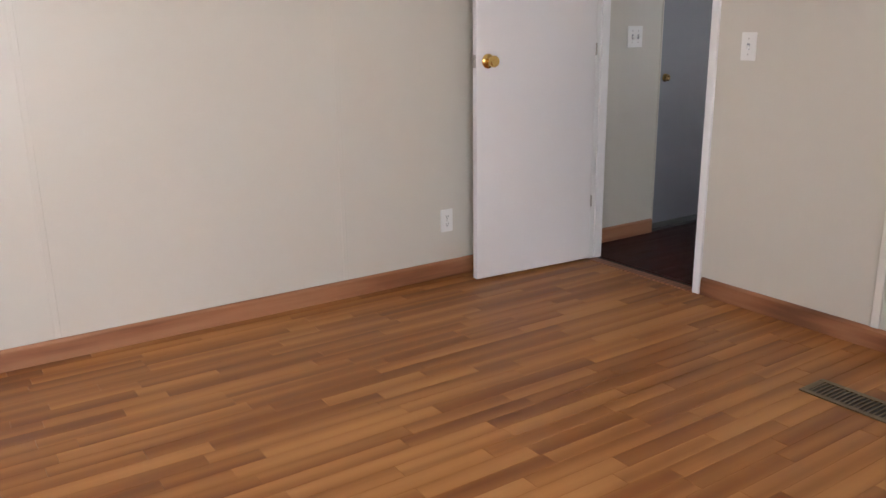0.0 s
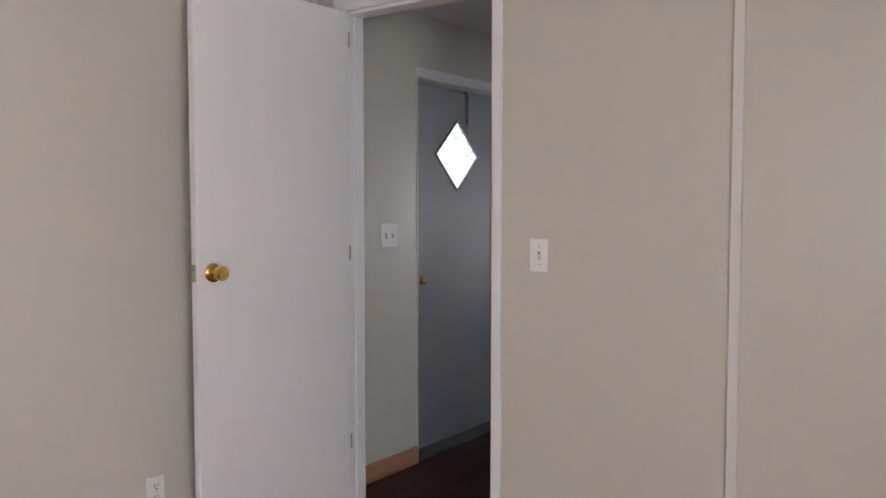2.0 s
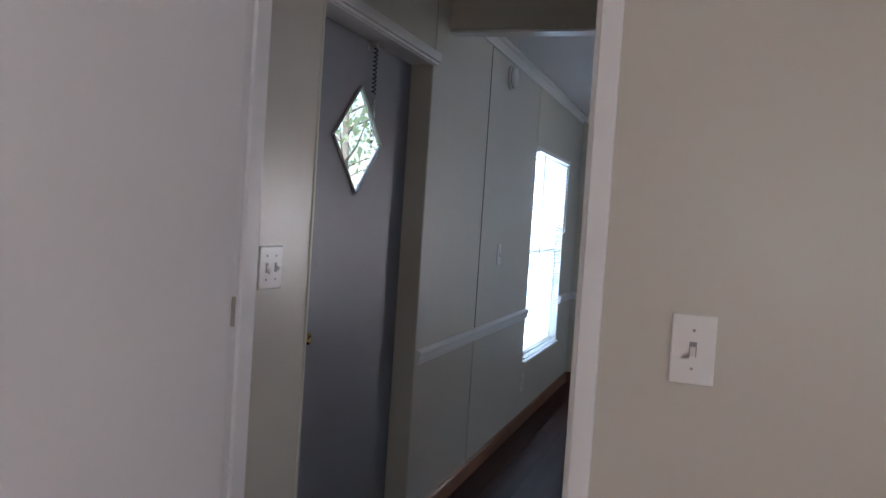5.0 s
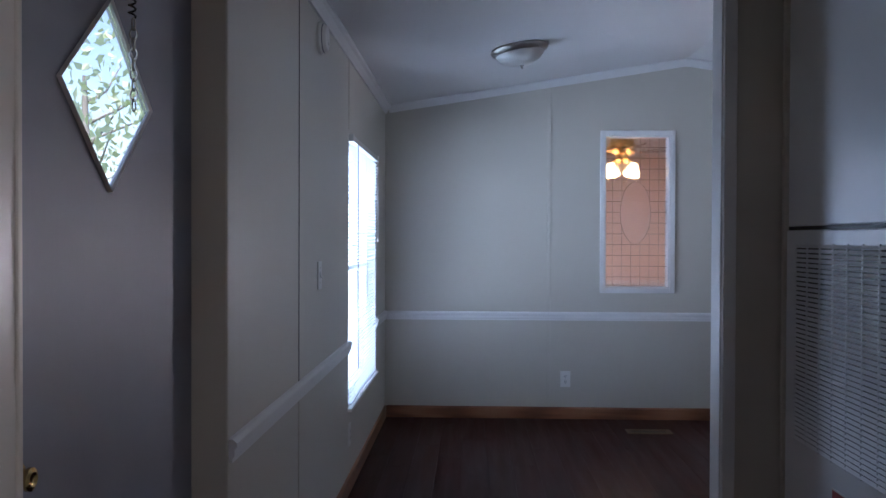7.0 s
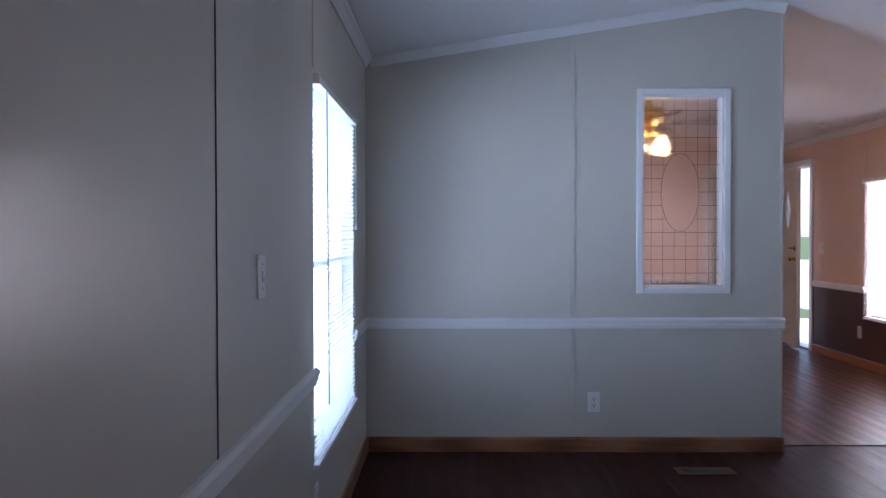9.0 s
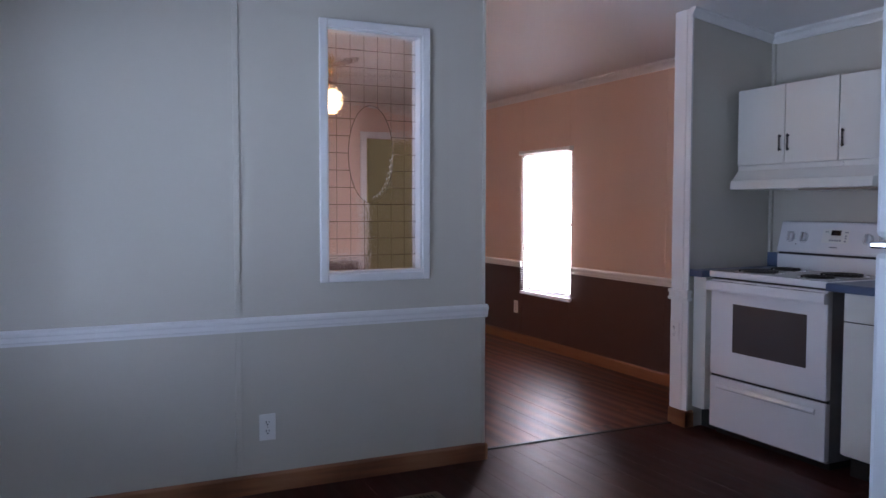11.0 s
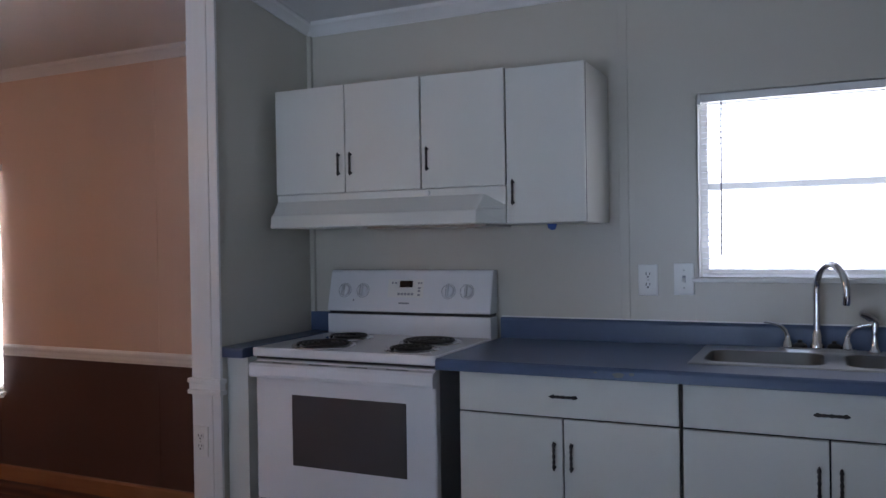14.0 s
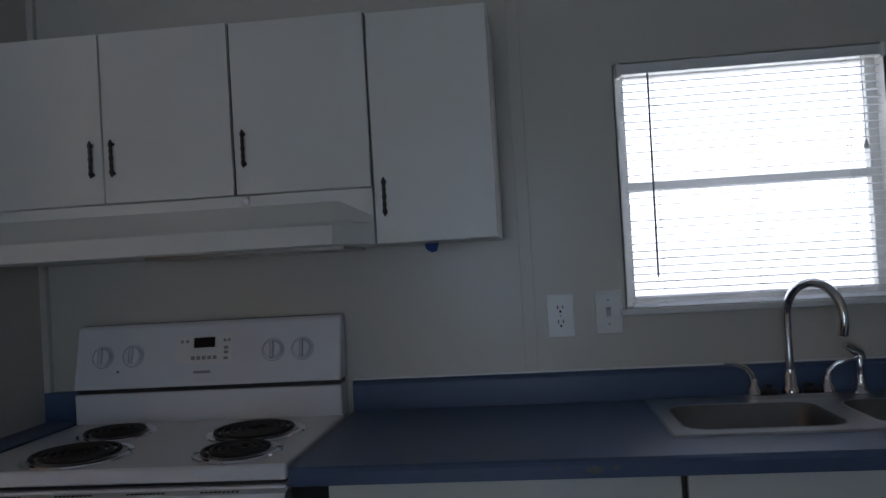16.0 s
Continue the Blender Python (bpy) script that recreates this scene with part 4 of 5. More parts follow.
# ---- ceiling lights ----
LX, LY = -2.70, 7.36
lz = ceil_z(LX)
t = thing("ceiling_light", "flush ceiling light, brushed nickel rim and alabaster glass bowl", "ceiling light", (LX, LY, lz))
tilt = Matrix.Rotation(-math.atan((ZR - ZW) / (XE - XR)), 4, "Y")
bm = bmesh.new()
lathe(bm, [(0, 0), (0.165, 0), (0.168, -0.010), (0.160, -0.026), (0.140, -0.036), (0.140, -0.030), (0, -0.01)], (LX, LY, lz), tilt, 48)
part("rim", bm, NICKEL, t, "brushed nickel rim", True)
bm = bmesh.new()
lathe(bm, [(0.142, -0.032), (0.135, -0.050), (0.110, -0.074), (0.070, -0.092), (0.02, -0.100), (0, -0.101)], (LX, LY, lz), tilt, 48)
part("bowl", bm, FROST, t, "alabaster glass bowl, unlit", True)
bm = bmesh.new()
lathe(bm, [(0, -0.098), (0.012, -0.100), (0.012, -0.106), (0.006, -0.110), (0.008, -0.118), (0, -0.124)], (LX, LY, lz), tilt, 16)
part("finial", bm, NICKEL, t, "", True)

FX, FY = -1.60, 10.10
t = thing("ceiling_fan", "dark bladed ceiling fan with lit bell shades", "ceiling fan", (FX, FY, ceil_z(FX)))
zc = ceil_z(FX)
bm = bmesh.new()
lathe(bm, [(0, zc + 0.06), (0.065, zc + 0.06), (0.06, zc + 0.02), (0.055, zc + 0.01), (0.014, zc - 0.06), (0.014, 2.30), (0.05, 2.295), (0.115, 2.27), (0.125, 2.21), (0.11, 2.165), (0.06, 2.14), (0.055, 2.10), (0.07, 2.085), (0.06, 2.06), (0, 2.05)], (FX, FY, 0), None, 32)
part("motor", bm, BRASS, t, "brass motor housing", True)
for k in range(5):
    a = radians(-12 + 72 * k)
    m = Matrix.Translation((FX, FY, 2.165)) @ Matrix.Rotation(a, 4, "Z") @ Matrix.Rotation(radians(11), 4, "X")
    bm = bmesh.new()
    pts = [(0.17, -0.05), (0.50, -0.066), (0.545, -0.052), (0.56, 0), (0.545, 0.052), (0.50, 0.066), (0.17, 0.05)]
    prism(bm, pts, "z", -0.004, 0.004)
    bm.transform(m)
    part("blade", bm, BLADE, t)
    bm = bmesh.new()
    rbox(bm, 0.09, 0.23, -0.018, 0.018, -0.010, -0.004, 0.002, 1)
    bm.transform(m)
    part("blade_arm", bm, BRASS, t)
for k in range(4):
    a = radians(35 + 90 * k)
    ux, uy = math.cos(a), math.sin(a)
    bm = bmesh.new()
    tube(bm, [(FX + r * ux, FY + r * uy, z) for r, z in ((0.05, 2.075), (0.085, 2.082), (0.112, 2.068), (0.122, 2.04))], 0.007, 8)
    part("lamp_arm", bm, BRASS, t, "", True)
    bm = bmesh.new()
    lathe(bm, [(0.018, 0.042), (0.030, 0.034), (0.040, 0.010), (0.050, -0.022), (0.066, -0.044), (0.063, -0.044), (0.047, -0.020), (0.036, 0.010), (0.026, 0.030), (0, 0.034)], (FX + 0.135 * ux, FY + 0.135 * uy, 2.0), Matrix.Rotation(radians(18), 4, Vector((-uy, ux, 0))), 24)
    part("shade", bm, LAMPGLOW, t, "lit warm glass bell shade", True)
bm = bmesh.new()
tube(bm, [(FX + 0.02, FY, 2.05), (FX + 0.02, FY, 1.83)], 0.0015, 5)
part("pull_chain", bm, BRASS, t)

t.location.z -= 0.06

# ---- furnace ----
t = thing("furnace", "white enamel furnace panel with a louvred grille in the hall closet", "furnace", (-2.1, 4.52, 0))
XF = -2.122
GY0, GY1, GB, GT = 4.312, 4.818, 0.785, 1.290
part("lower_panel", B((XF, -2.05, 4.262, 4.888, 0.035, 1.328), r=0.004), FURN, t)
part("upper_panel", B((XF + 0.004, -2.05, 4.262, 4.888, 1.338, 1.985), r=0.004), FURN, t, "glossy upper closet panel")
part("seam", B((XF + 0.008, -2.06, 4.258, 4.892, 1.328, 1.338)), BLACK, t)
part("grille_back", B((XF - 0.0012, XF + 0.002, GY0, GY1, GB, GT)), BLACK, t)
bm = bmesh.new()
prism(bm, [(XF - 0.007, -0.0040), (XF - 0.005, -0.0046), (XF - 0.0012, 0.0030), (XF - 0.0025, 0.0038)], "y", GY0, GY1)
me = mesh_of("louvre", bm, FURN)
ROWS = 42
for k in range(ROWS):
    o = new("louvre", me)
    o.parent = t
    o.matrix_parent_inverse = Matrix.Translation(-Vector(t.location))
    o.matrix_basis = pose(0, 0, GB + 0.005 + k * (GT - GB - 0.008) / (ROWS - 1))
for k in range(8):
    y = GY0 + (GY1 - GY0) * k / 7
    part("mullion", B((XF - 0.0048, XF - 0.001, y - 0.0030, y + 0.0030, GB - 0.004, GT + 0.004), r=0.001), FURN, t)
part("warning_label", B((XF - 0.0012, XF, 4.530, 4.600, 0.668, 0.722)), PLASTIC, t)
part("label_bar", B((XF - 0.0020, XF - 0.0011, 4.534, 4.596, 0.688, 0.718)), REDINK, t)
for k in range(3):
    part("label_line", B((XF - 0.0020, XF - 0.0011, 4.538, 4.592 - 0.008 * k, 0.671 + 0.005 * k, 0.6735 + 0.005 * k)), GREYINK, t)
setting("closet_casing", B((-2.124, -2.11, 4.200, 4.255, 0, 2.05), (-2.124, -2.11, 4.255, 4.895, 1.99, 2.05), (-2.126, -2.11, 4.895, 4.914, 0, 2.05), r=0.003), GREIGE, "greige casing round the furnace closet", "casing")

# ---- refrigerator ----
t = thing("refrigerator", "white top freezer refrigerator with chrome hinge plate", "refrigerator", (-1.51, 5.5, 0))
RX0, RX1, RY0, RY1 = -1.885, -1.135, 5.06, 5.885
part("body", B((RX0, RX1, RY0, RY1, 0.03, 1.70), r=0.008), FRIDGEW, t)
part("freezer_door", B((RX0 - 0.002, RX1, RY1 + 0.008, RY1 + 0.066, 1.205, 1.705), r=0.012), FRIDGEW, t)
part("fridge_door", B((RX0 - 0.002, RX1, RY1 + 0.008, RY1 + 0.066, 0.11, 1.185), r=0.012), FRIDGEW, t)
part("door_gasket", B((RX0 + 0.008, RX1 - 0.008, RY1 - 0.002, RY1 + 0.009, 0.12, 1.70)), GREYINK, t)
part("kick_plate", B((RX0 + 0.01, RX1 - 0.01, RY1 - 0.01, RY1 + 0.03, 0.0, 0.10), r=0.004), GREYINK, t)
part("middle_hinge", B((RX0 - 0.004, RX0 + 0.06, RY1 + 0.012, RY1 + 0.072, 1.189, 1.201), r=0.003), CHROME, t)
part("top_hinge", B((RX0 + 0.01, RX0 + 0.06, RY1 - 0.03, RY1 + 0.05, 1.705, 1.722), r=0.004), BLACK, t, "dark top hinge cover")
for z0, z1 in ((1.24, 1.58), (0.72, 1.15)):
    part("handle", B((RX1 - 0.07, RX1 - 0.045, RY1 + 0.066, RY1 + 0.105, z0, z1), r=0.008), FRIDGEW, t)
part("foot", B((RX0 + 0.03, RX0 + 0.07, RY0 + 0.03, RY0 + 0.07, 0, 0.03)), BLACK, t)
part("foot", B((RX1 - 0.07, RX1 - 0.03, RY0 + 0.03, RY0 + 0.07, 0, 0.03)), BLACK, t)
part("foot", B((RX0 + 0.03, RX0 + 0.07, RY1 - 0.07, RY1 - 0.03, 0, 0.03)), BLACK, t)
part("foot", B((RX1 - 0.07, RX1 - 0.03, RY1 - 0.07, RY1 - 0.03, 0, 0.03)), BLACK, t)

# ---- cabinet pulls ----


def pull_bm():
    """Ornate pull along z, standing off the face towards -x."""
    bm = bmesh.new()
    zs = [-0.046, -0.040, -0.034, -0.026, -0.018, -0.009, 0, 0.009, 0.018, 0.026, 0.034, 0.040, 0.046]
    rs = [0.0015, 0.0045, 0.0062, 0.0040, 0.0052, 0.0036, 0.0060, 0.0036, 0.0052, 0.0040, 0.0062, 0.0045, 0.0015]
    xs = [-0.011, -0.0115, -0.012, -0.012, -0.012, -0.012, -0.012, -0.012, -0.012, -0.012, -0.012, -0.0115, -0.011]
    tube(bm, [(x, 0, z) for x, z in zip(xs, zs)], rs, 8)
    for z in (-0.036, 0.036):
        lathe(bm, [(0, 0), (0.005, 0), (0.0035, 0.004), (0.003, 0.010), (0, 0.011)], (0, 0, z), NX, 10)
    return bm


PULL = mesh_of("handle", pull_bm(), IRON, True)


def pull(parent, x, y, z, flat=False):
    o = new("handle", PULL)
    o.parent = parent
    if parent.type == "EMPTY":
        o.matrix_parent_inverse = Matrix.Translation(-Vector(parent.location))
    o.matrix_basis = pose(x, y, z, 90 if flat else 0, 0, 0)
    tagged(o, "dark ornate metal pull")


XC = 0.156   # face of the base cabinets


def base_unit(y0, y1, label, doors=2, drawer=True):
    t = thing("base_cabinet", label, "cabinet", (0.46, (y0 + y1) / 2, 0), "base cabinets")
    part("body", B((XC + 0.019, XE - 0.004, y0 + 0.001, y0 + 0.017, 0.105, 0.866), (XC + 0.019, XE - 0.004, y1 - 0.017, y1 - 0.001, 0.105, 0.866), (XC + 0.019, XE - 0.004, y0 + 0.017, y1 - 0.017, 0.105, 0.121), (XE - 0.016, XE - 0.004, y0 + 0.017, y1 - 0.017, 0.121, 0.866)), CABW, t)
    part("toe_kick", B((XC + 0.075, XC + 0.09, y0 + 0.001, y1 - 0.001, 0, 0.105)), DARK, t)
    part("shadow_gap", B((XC + 0.012, XC + 0.0195, y0 + 0.001, y1 - 0.001, 0.13, 0.866)), DARK, t)
    zt = 0.730
    if drawer:
        p = part("drawer_front", B((XC, XC + 0.017, y0 + 0.003, y1 - 0.003, zt + 0.004, 0.861), r=0.002), CABW, t)
        pull(p, XC, (y0 + y1) / 2 - 0.005, 0.800, True)
    w = (y1 - y0) / doors
    for k in range(doors):
        a, b = y0 + k * w, y0 + (k + 1) * w
        p = part("cabinet_door", B((XC, XC + 0.017, a + 0.0025, b - 0.0025, 0.114, zt - 0.002), r=0.002), CABW, t)
        pull(p, XC, (b - 0.028) if k == 0 else (a + 0.028), 0.612)


base_unit(6.889, 7.602, "cream base cabinet with a drawer over two doors")
base_unit(6.096, 6.883, "cream sink base cabinet with a false drawer front")
base_unit(5.34, 6.090, "cream base cabinet past the sink")
base_unit(5.03, 5.334, "narrow cream base cabinet in the kitchen corner", 1)
t = thing("filler_cabinet", "narrow cream filler panel between stove and wall", "cabinet", (0.4, 8.52, 0))
part("panel", B((XC, XE - 0.004, 8.475, 8.573, 0.12, 0.866), r=0.002), CABW, t)
part("toe_kick", B((XC + 0.075, XC + 0.09, 8.475, 8.573, 0, 0.12)), DARK, t)

# ---- countertop with the sink cut out ----
SX0, SX1, SY0, SY1 = 0.290, 0.700, 6.075, 6.868
t = thing("countertop", "worn blue laminate countertop with a rolled backsplash", "countertop", (0.45, 6.3, 0.868))
bm = bmesh.new()
prof = [(0.115, 0.868), (0.170, 0.868), (SX0, 0.874), (SX0, 0.905), (0.125, 0.905), (0.118, 0.901), (0.115, 0.894)]
prism(bm, prof, "y", 5.015, 7.668)
box(bm, SX0, SX1, 5.015, SY0, 0.870, 0.905)
box(bm, SX0, SX1, SY1, 7.668, 0.870, 0.905)
box(bm, SX1, XE, 5.015, 7.668, 0.870, 0.905)
part("top", bm, BLUE, t)
bm = bmesh.new()
prism(bm, [(0.722, 0.905), (XE, 0.905), (XE, 0.987), (0.730, 0.987), (0.724, 0.982), (0.7215, 0.975)], "y", 5.015, 7.668)
part("backsplash", bm, BLUE, t)
for yc, zc2, w, h in ((7.06, 0.884, 0.022, 0.008), (7.02, 0.888, 0.010, 0.005), (7.13, 0.889, 0.006, 0.003)):
    bm = bmesh.new()
    pts = [(yc + w * (0.8 + 0.3 * math.sin(5 * a)) * math.cos(a), zc2 + h * math.sin(a)) for a in [i * math.pi / 6 for i in range(12)]]
    prism(bm, pts, "x", 0.1138, 0.1155)
    part("chipped_edge", bm, CHIP, t, "pale chipped patch on the counter edge")
part("caulk_line", B((XE - 0.006, XE - 0.0005, 5.015, 7.668, 0.987, 0.992)), PLASTIC, t)
t = thing("countertop", "narrow blue laminate counter between stove and wall", "countertop", (0.45, 8.52, 0.868))
bm = bmesh.new()
prism(bm, [(0.115, 0.868), (XE, 0.868), (XE, 0.905), (0.125, 0.905), (0.118, 0.901), (0.115, 0.894)], "y", 8.466, 8.574)
part("top", bm, BLUE, t)
part("backsplash", B((0.722, XE, 8.466, 8.574, 0.905, 0.990), r=0.003), BLUE, t)

# ---- sink and faucet ----
t = thing("kitchen_sink", "double bowl stainless steel sink set in the counter", "sink", ((SX0 + SX1) / 2, (SY0 + SY1) / 2, 0.905))


def rounded(x0, x1, y0, y1, r, z, n=6):
    pts = []
    for cx, cy, a in ((x1 - r, y1 - r, 0), (x0 + r, y1 - r, 90), (x0 + r, y0 + r, 180), (x1 - r, y0 + r, 270)):
        pts += [(cx + r * math.cos(radians(a + 90 * i / n)), cy + r * math.sin(radians(a + 90 * i / n)), z) for i in range(n + 1)]
    return pts


def loft(bm, loops, cap=True):
    rows = [[bm.verts.new(p) for p in lp] for lp in loops]
    for a, b in zip(rows, rows[1:]):
        for i in range(len(a)):
            j = (i + 1) % len(a)
            bm.faces.new((a[i], a[j], b[j], b[i]))
    if cap:
        bm.faces.new(rows[-1])
    bmesh.ops.recalc_face_normals(bm, faces=bm.faces[:])
    return rows


BOWLS = ((6.502, 6.846), (6.097, 6.441))
bx0, bx1 = 0.316, 0.596
for y0, y1 in BOWLS:
    bm = bmesh.new()
    loft(bm, [rounded(bx0, bx1, y0, y1, 0.055, 0.9095), rounded(bx0 + 0.006, bx1 - 0.006, y0 + 0.006, y1 - 0.006, 0.052, 0.900), rounded(bx0 + 0.012, bx1 - 0.012, y0 + 0.012, y1 - 0.012, 0.055, 0.76), rounded(bx0 + 0.035, bx1 - 0.035, y0 + 0.035, y1 - 0.035, 0.05, 0.745)])
    # the shade inside the bowl is in this darker steel
    part("bowl", bm, BOWLSTEEL, t, "", True)
    bm = bmesh.new()
    lathe(bm, [(0, 0.7465), (0.04, 0.7465), (0.044, 0.749), (0.03, 0.748), (0, 0.747)], ((bx0 + bx1) / 2, (y0 + y1) / 2, 0), None, 20)
    part("drain", bm, CHROME, t, "", True)
# deck: a flat ring round each bowl, with a turned down lip
bm = bmesh.new()
ymid = (BOWLS[0][0] + BOWLS[1][1]) / 2
for (y0, y1), (c0, c1) in zip(BOWLS, ((ymid, SY1 + 0.012), (SY0 - 0.012, ymid))):
    loft(bm, [rounded(SX0 - 0.012, SX1 + 0.012, c0, c1, 0.002, 0.9095), rounded(bx0, bx1, y0, y1, 0.055, 0.9095)], False)
loft(bm, [rounded(SX0 - 0.012, SX1 + 0.012, SY0 - 0.012, SY1 + 0.012, 0.002, 0.9095), rounded(SX0 - 0.017, SX1 + 0.017, SY0 - 0.017, SY1 + 0.017, 0.006, 0.9056)], False)
for (y0, y1) in BOWLS:
    tube(bm, rounded(bx0 - 0.002, bx1 + 0.002, y0 - 0.002, y1 + 0.002, 0.056, 0.9092), 0.0022, 6, True)
part("rim", bm, RIMSTEEL, t, "polished steel rim and deck in a lit tone", True)

t = thing("faucet", "chrome gooseneck kitchen faucet with two lever handles", "faucet", (0.668, 6.522, 0.909))
bm = bmesh.new()
prism(bm, [(0.668 + 0.027 * math.cos(a) * (1 if abs(math.sin(a)) < 0.7 else 1), 6.522 + (0.090 if math.sin(a) > 0 else -0.090) + 0.026 * math.sin(a)) for a in [2 * math.pi * (i + 0.5) / 24 for i in range(24)]], "z", 0.909, 0.921)
part("base_plate", bm, CHROME, t, "", True)
bm = bmesh.new()
pts = [(0.668, 6.522, 0.92), (0.668, 6.522, 1.03), (0.668, 6.522, 1.115)]
gd = Vector((-0.86, -0.51, 0))
for i in range(1, 15):
    a = math.pi * i / 14 * 1.07
    pts.append(tuple(Vector((0.668, 6.522, 1.115)) + gd * (0.085 * (1 - math.cos(a))) + Vector((0, 0, 0.085 * math.sin(a)))))
last = Vector(pts[-1])
pts.append(tuple(last + Vector((0, 0, -0.022)) - gd * 0.004))
tube(bm, pts, [0.0115] * (len(pts) - 2) + [0.0122, 0.0122], 14)
part("spout", bm, CHROME, t, "", True)
bm = bmesh.new()
lathe(bm, [(0.022, 0), (0.022, 0.012), (0.017, 0.022), (0.016, 0.045), (0.0135, 0.05), (0.0135, 0.062), (0, 0.062)], (0.668, 6.522, 0.918), None, 20)
part("spout_collar", bm, CHROME, t, "", True)
for s in (1, -1):
    yy = 6.522 + s * 0.090
    bm = bmesh.new()
    lathe(bm, [(0.019, 0), (0.016, 0.014), (0.0105, 0.024), (0.009, 0.04), (0, 0.043)], (0.668, yy, 0.919), None, 18)
    tube(bm, [(0.668, yy, 0.950), (0.666, yy + s * 0.006, 0.972), (0.660, yy + s * 0.022, 0.990), (0.654, yy + s * 0.048, 1.000), (0.650, yy + s * 0.074, 1.003)], [0.0085, 0.0075, 0.0062, 0.0052, 0.0036], 10)
    part("lever_handle", bm, CHROME, t, "", True)
for yy in (6.574, 6.470):
    bm = bmesh.new()
    lathe(bm, [(0.022, 0), (0.022, 0.006), (0.016, 0.012), (0.008, 0.014), (0.007, 0.022), (0, 0.024)], (0.672, yy, 0.920), None, 18)
    part("cap", bm, BLACK, t, "black hole cover", True)
t = thing("sink_sprayer", "chrome side sprayer standing on the sink deck", "sprayer", (0.668, 6.352, 0.909))
bm = bmesh.new()
lathe(bm, [(0, 0.909), (0.022, 0.909), (0.022, 0.914), (0.014, 0.922), (0.012, 0.940), (0.010, 0.970), (0.013, 1.004), (0.012, 1.010), (0, 1.010)], (0.668, 6.352, 0), None, 18)
part("stem", bm, CHROME, t, "", True)
bm = bmesh.new()
tube(bm, [(0.668, 6.344, 0.998), (0.667, 6.352, 1.016), (0.652, 6.380, 1.034), (0.646, 6.394, 1.038)], [0.010, 0.014, 0.012, 0.009], 12)
part("spray_head", bm, CHROME, t, "", True)

# ---- stove ----
VX, V0, V1 = 0.155, 7.684, 8.440
VM = (V0 + V1) / 2
t = thing("stove", "white electric coil range with oven window and bottom drawer", "stove", (0.46, VM, 0))
part("body", B((VX + 0.022, 0.72, V0 + 0.004, V1 - 0.004, 0.035, 0.872), r=0.003), STOVESIDE, t, "grey painted side panels")
bm = bmesh.new()
rbox(bm, VX - 0.012, 0.665, V0 - 0.003, V1 + 0.003, 0.874, 0.908, 0.007, 3)
part("cooktop", bm, ENAMEL, t)
part("cooktop_gap", B((VX + 0.004, 0.66, V0 + 0.006, V1 - 0.006, 0.866, 0.875)), BLACK, t)
door = part("oven_door", B((VX, VX + 0.040, V0 + 0.003, V1 - 0.003, 0.338, 0.862), r=0.007), ENAMEL, t)
part("oven_window", B((VX - 0.0022, VX + 0.002, 7.800, 8.273, 0.478, 0.738), r=0.001), OVENG, door, "dark smoked oven window")
bm = bmesh.new()
prism(bm, [(VX - 0.034, 0.812), (VX - 0.030, 0.800), (VX + 0.002, 0.800), (VX + 0.002, 0.856), (VX - 0.026, 0.852), (VX - 0.033, 0.842)], "y", V0 - 0.002, V1 + 0.002)
part("handle", bm, ENAMEL, door, "full width white oven handle")
for k in range(4):
    for j in range(9):
        y = V0 + 0.10 + k * 0.16 + j * 0.0095
        part("vent_slot", B((VX - 0.018, VX - 0.012, y, y + 0.0055, 0.8535, 0.8556)), BLACK, door)
bm = bmesh.new()
rbox(bm, VX + 0.002, VX + 0.040, V0 + 0.003, V1 - 0.003, 0.045, 0.326, 0.006, 2)
dr = part("drawer", bm, ENAMEL, t)
bm = bmesh.new()
prism(bm, [(VX + 0.003, 0.262), (VX - 0.008, 0.268), (VX - 0.010, 0.276), (VX - 0.004, 0.286), (VX + 0.003, 0.292)], "y", V0 + 0.06, V1 - 0.06)
part("drawer_grip", bm, ENAMEL, dr, "shallow moulded drawer grip")
part("drawer_gap", B((VX + 0.014, VX + 0.03, V0 + 0.004, V1 - 0.004, 0.324, 0.340)), BLACK, t)
part("plinth", B((VX + 0.05, 0.70, V0 + 0.01, V1 - 0.01, 0, 0.04)), BLACK, t)
part("riser", B((0.655, 0.735, V0, V1, 0.900, 0.990), r=0.004), ENAMEL, t)
part("riser_gap", B((0.664, 0.73, V0 + 0.006, V1 - 0.006, 0.988, 1.003)), BLACK, t)
bm = bmesh.new()
prism(bm, [(0.652, 1.002), (0.650, 1.010), (0.690, 1.168), (0.697, 1.176), (0.738, 1.176), (0.738, 1.002)], "y", V0, V1)
bmesh.ops.bevel(bm, geom=bm.edges[:], offset=0.005, segments=2, affect="EDGES", profile=0.5)
cp = part("control_panel", bm, ENAMEL, t, "white sloping control panel")
SL = math.atan2(0.040, 0.158)


def on_panel(y, z, lift=0.0):
    """A pose on the sloping panel, with its local z out of it and its local y up it."""
    x = 0.650 + 0.040 * (z - 1.010) / 0.158
    m = Matrix.Translation((x, y, z)) @ Matrix.Rotation(SL, 4, "Y")
    return m @ Matrix.Rotation(radians(-90), 4, "Y") @ Matrix.Translation((0, 0, lift))


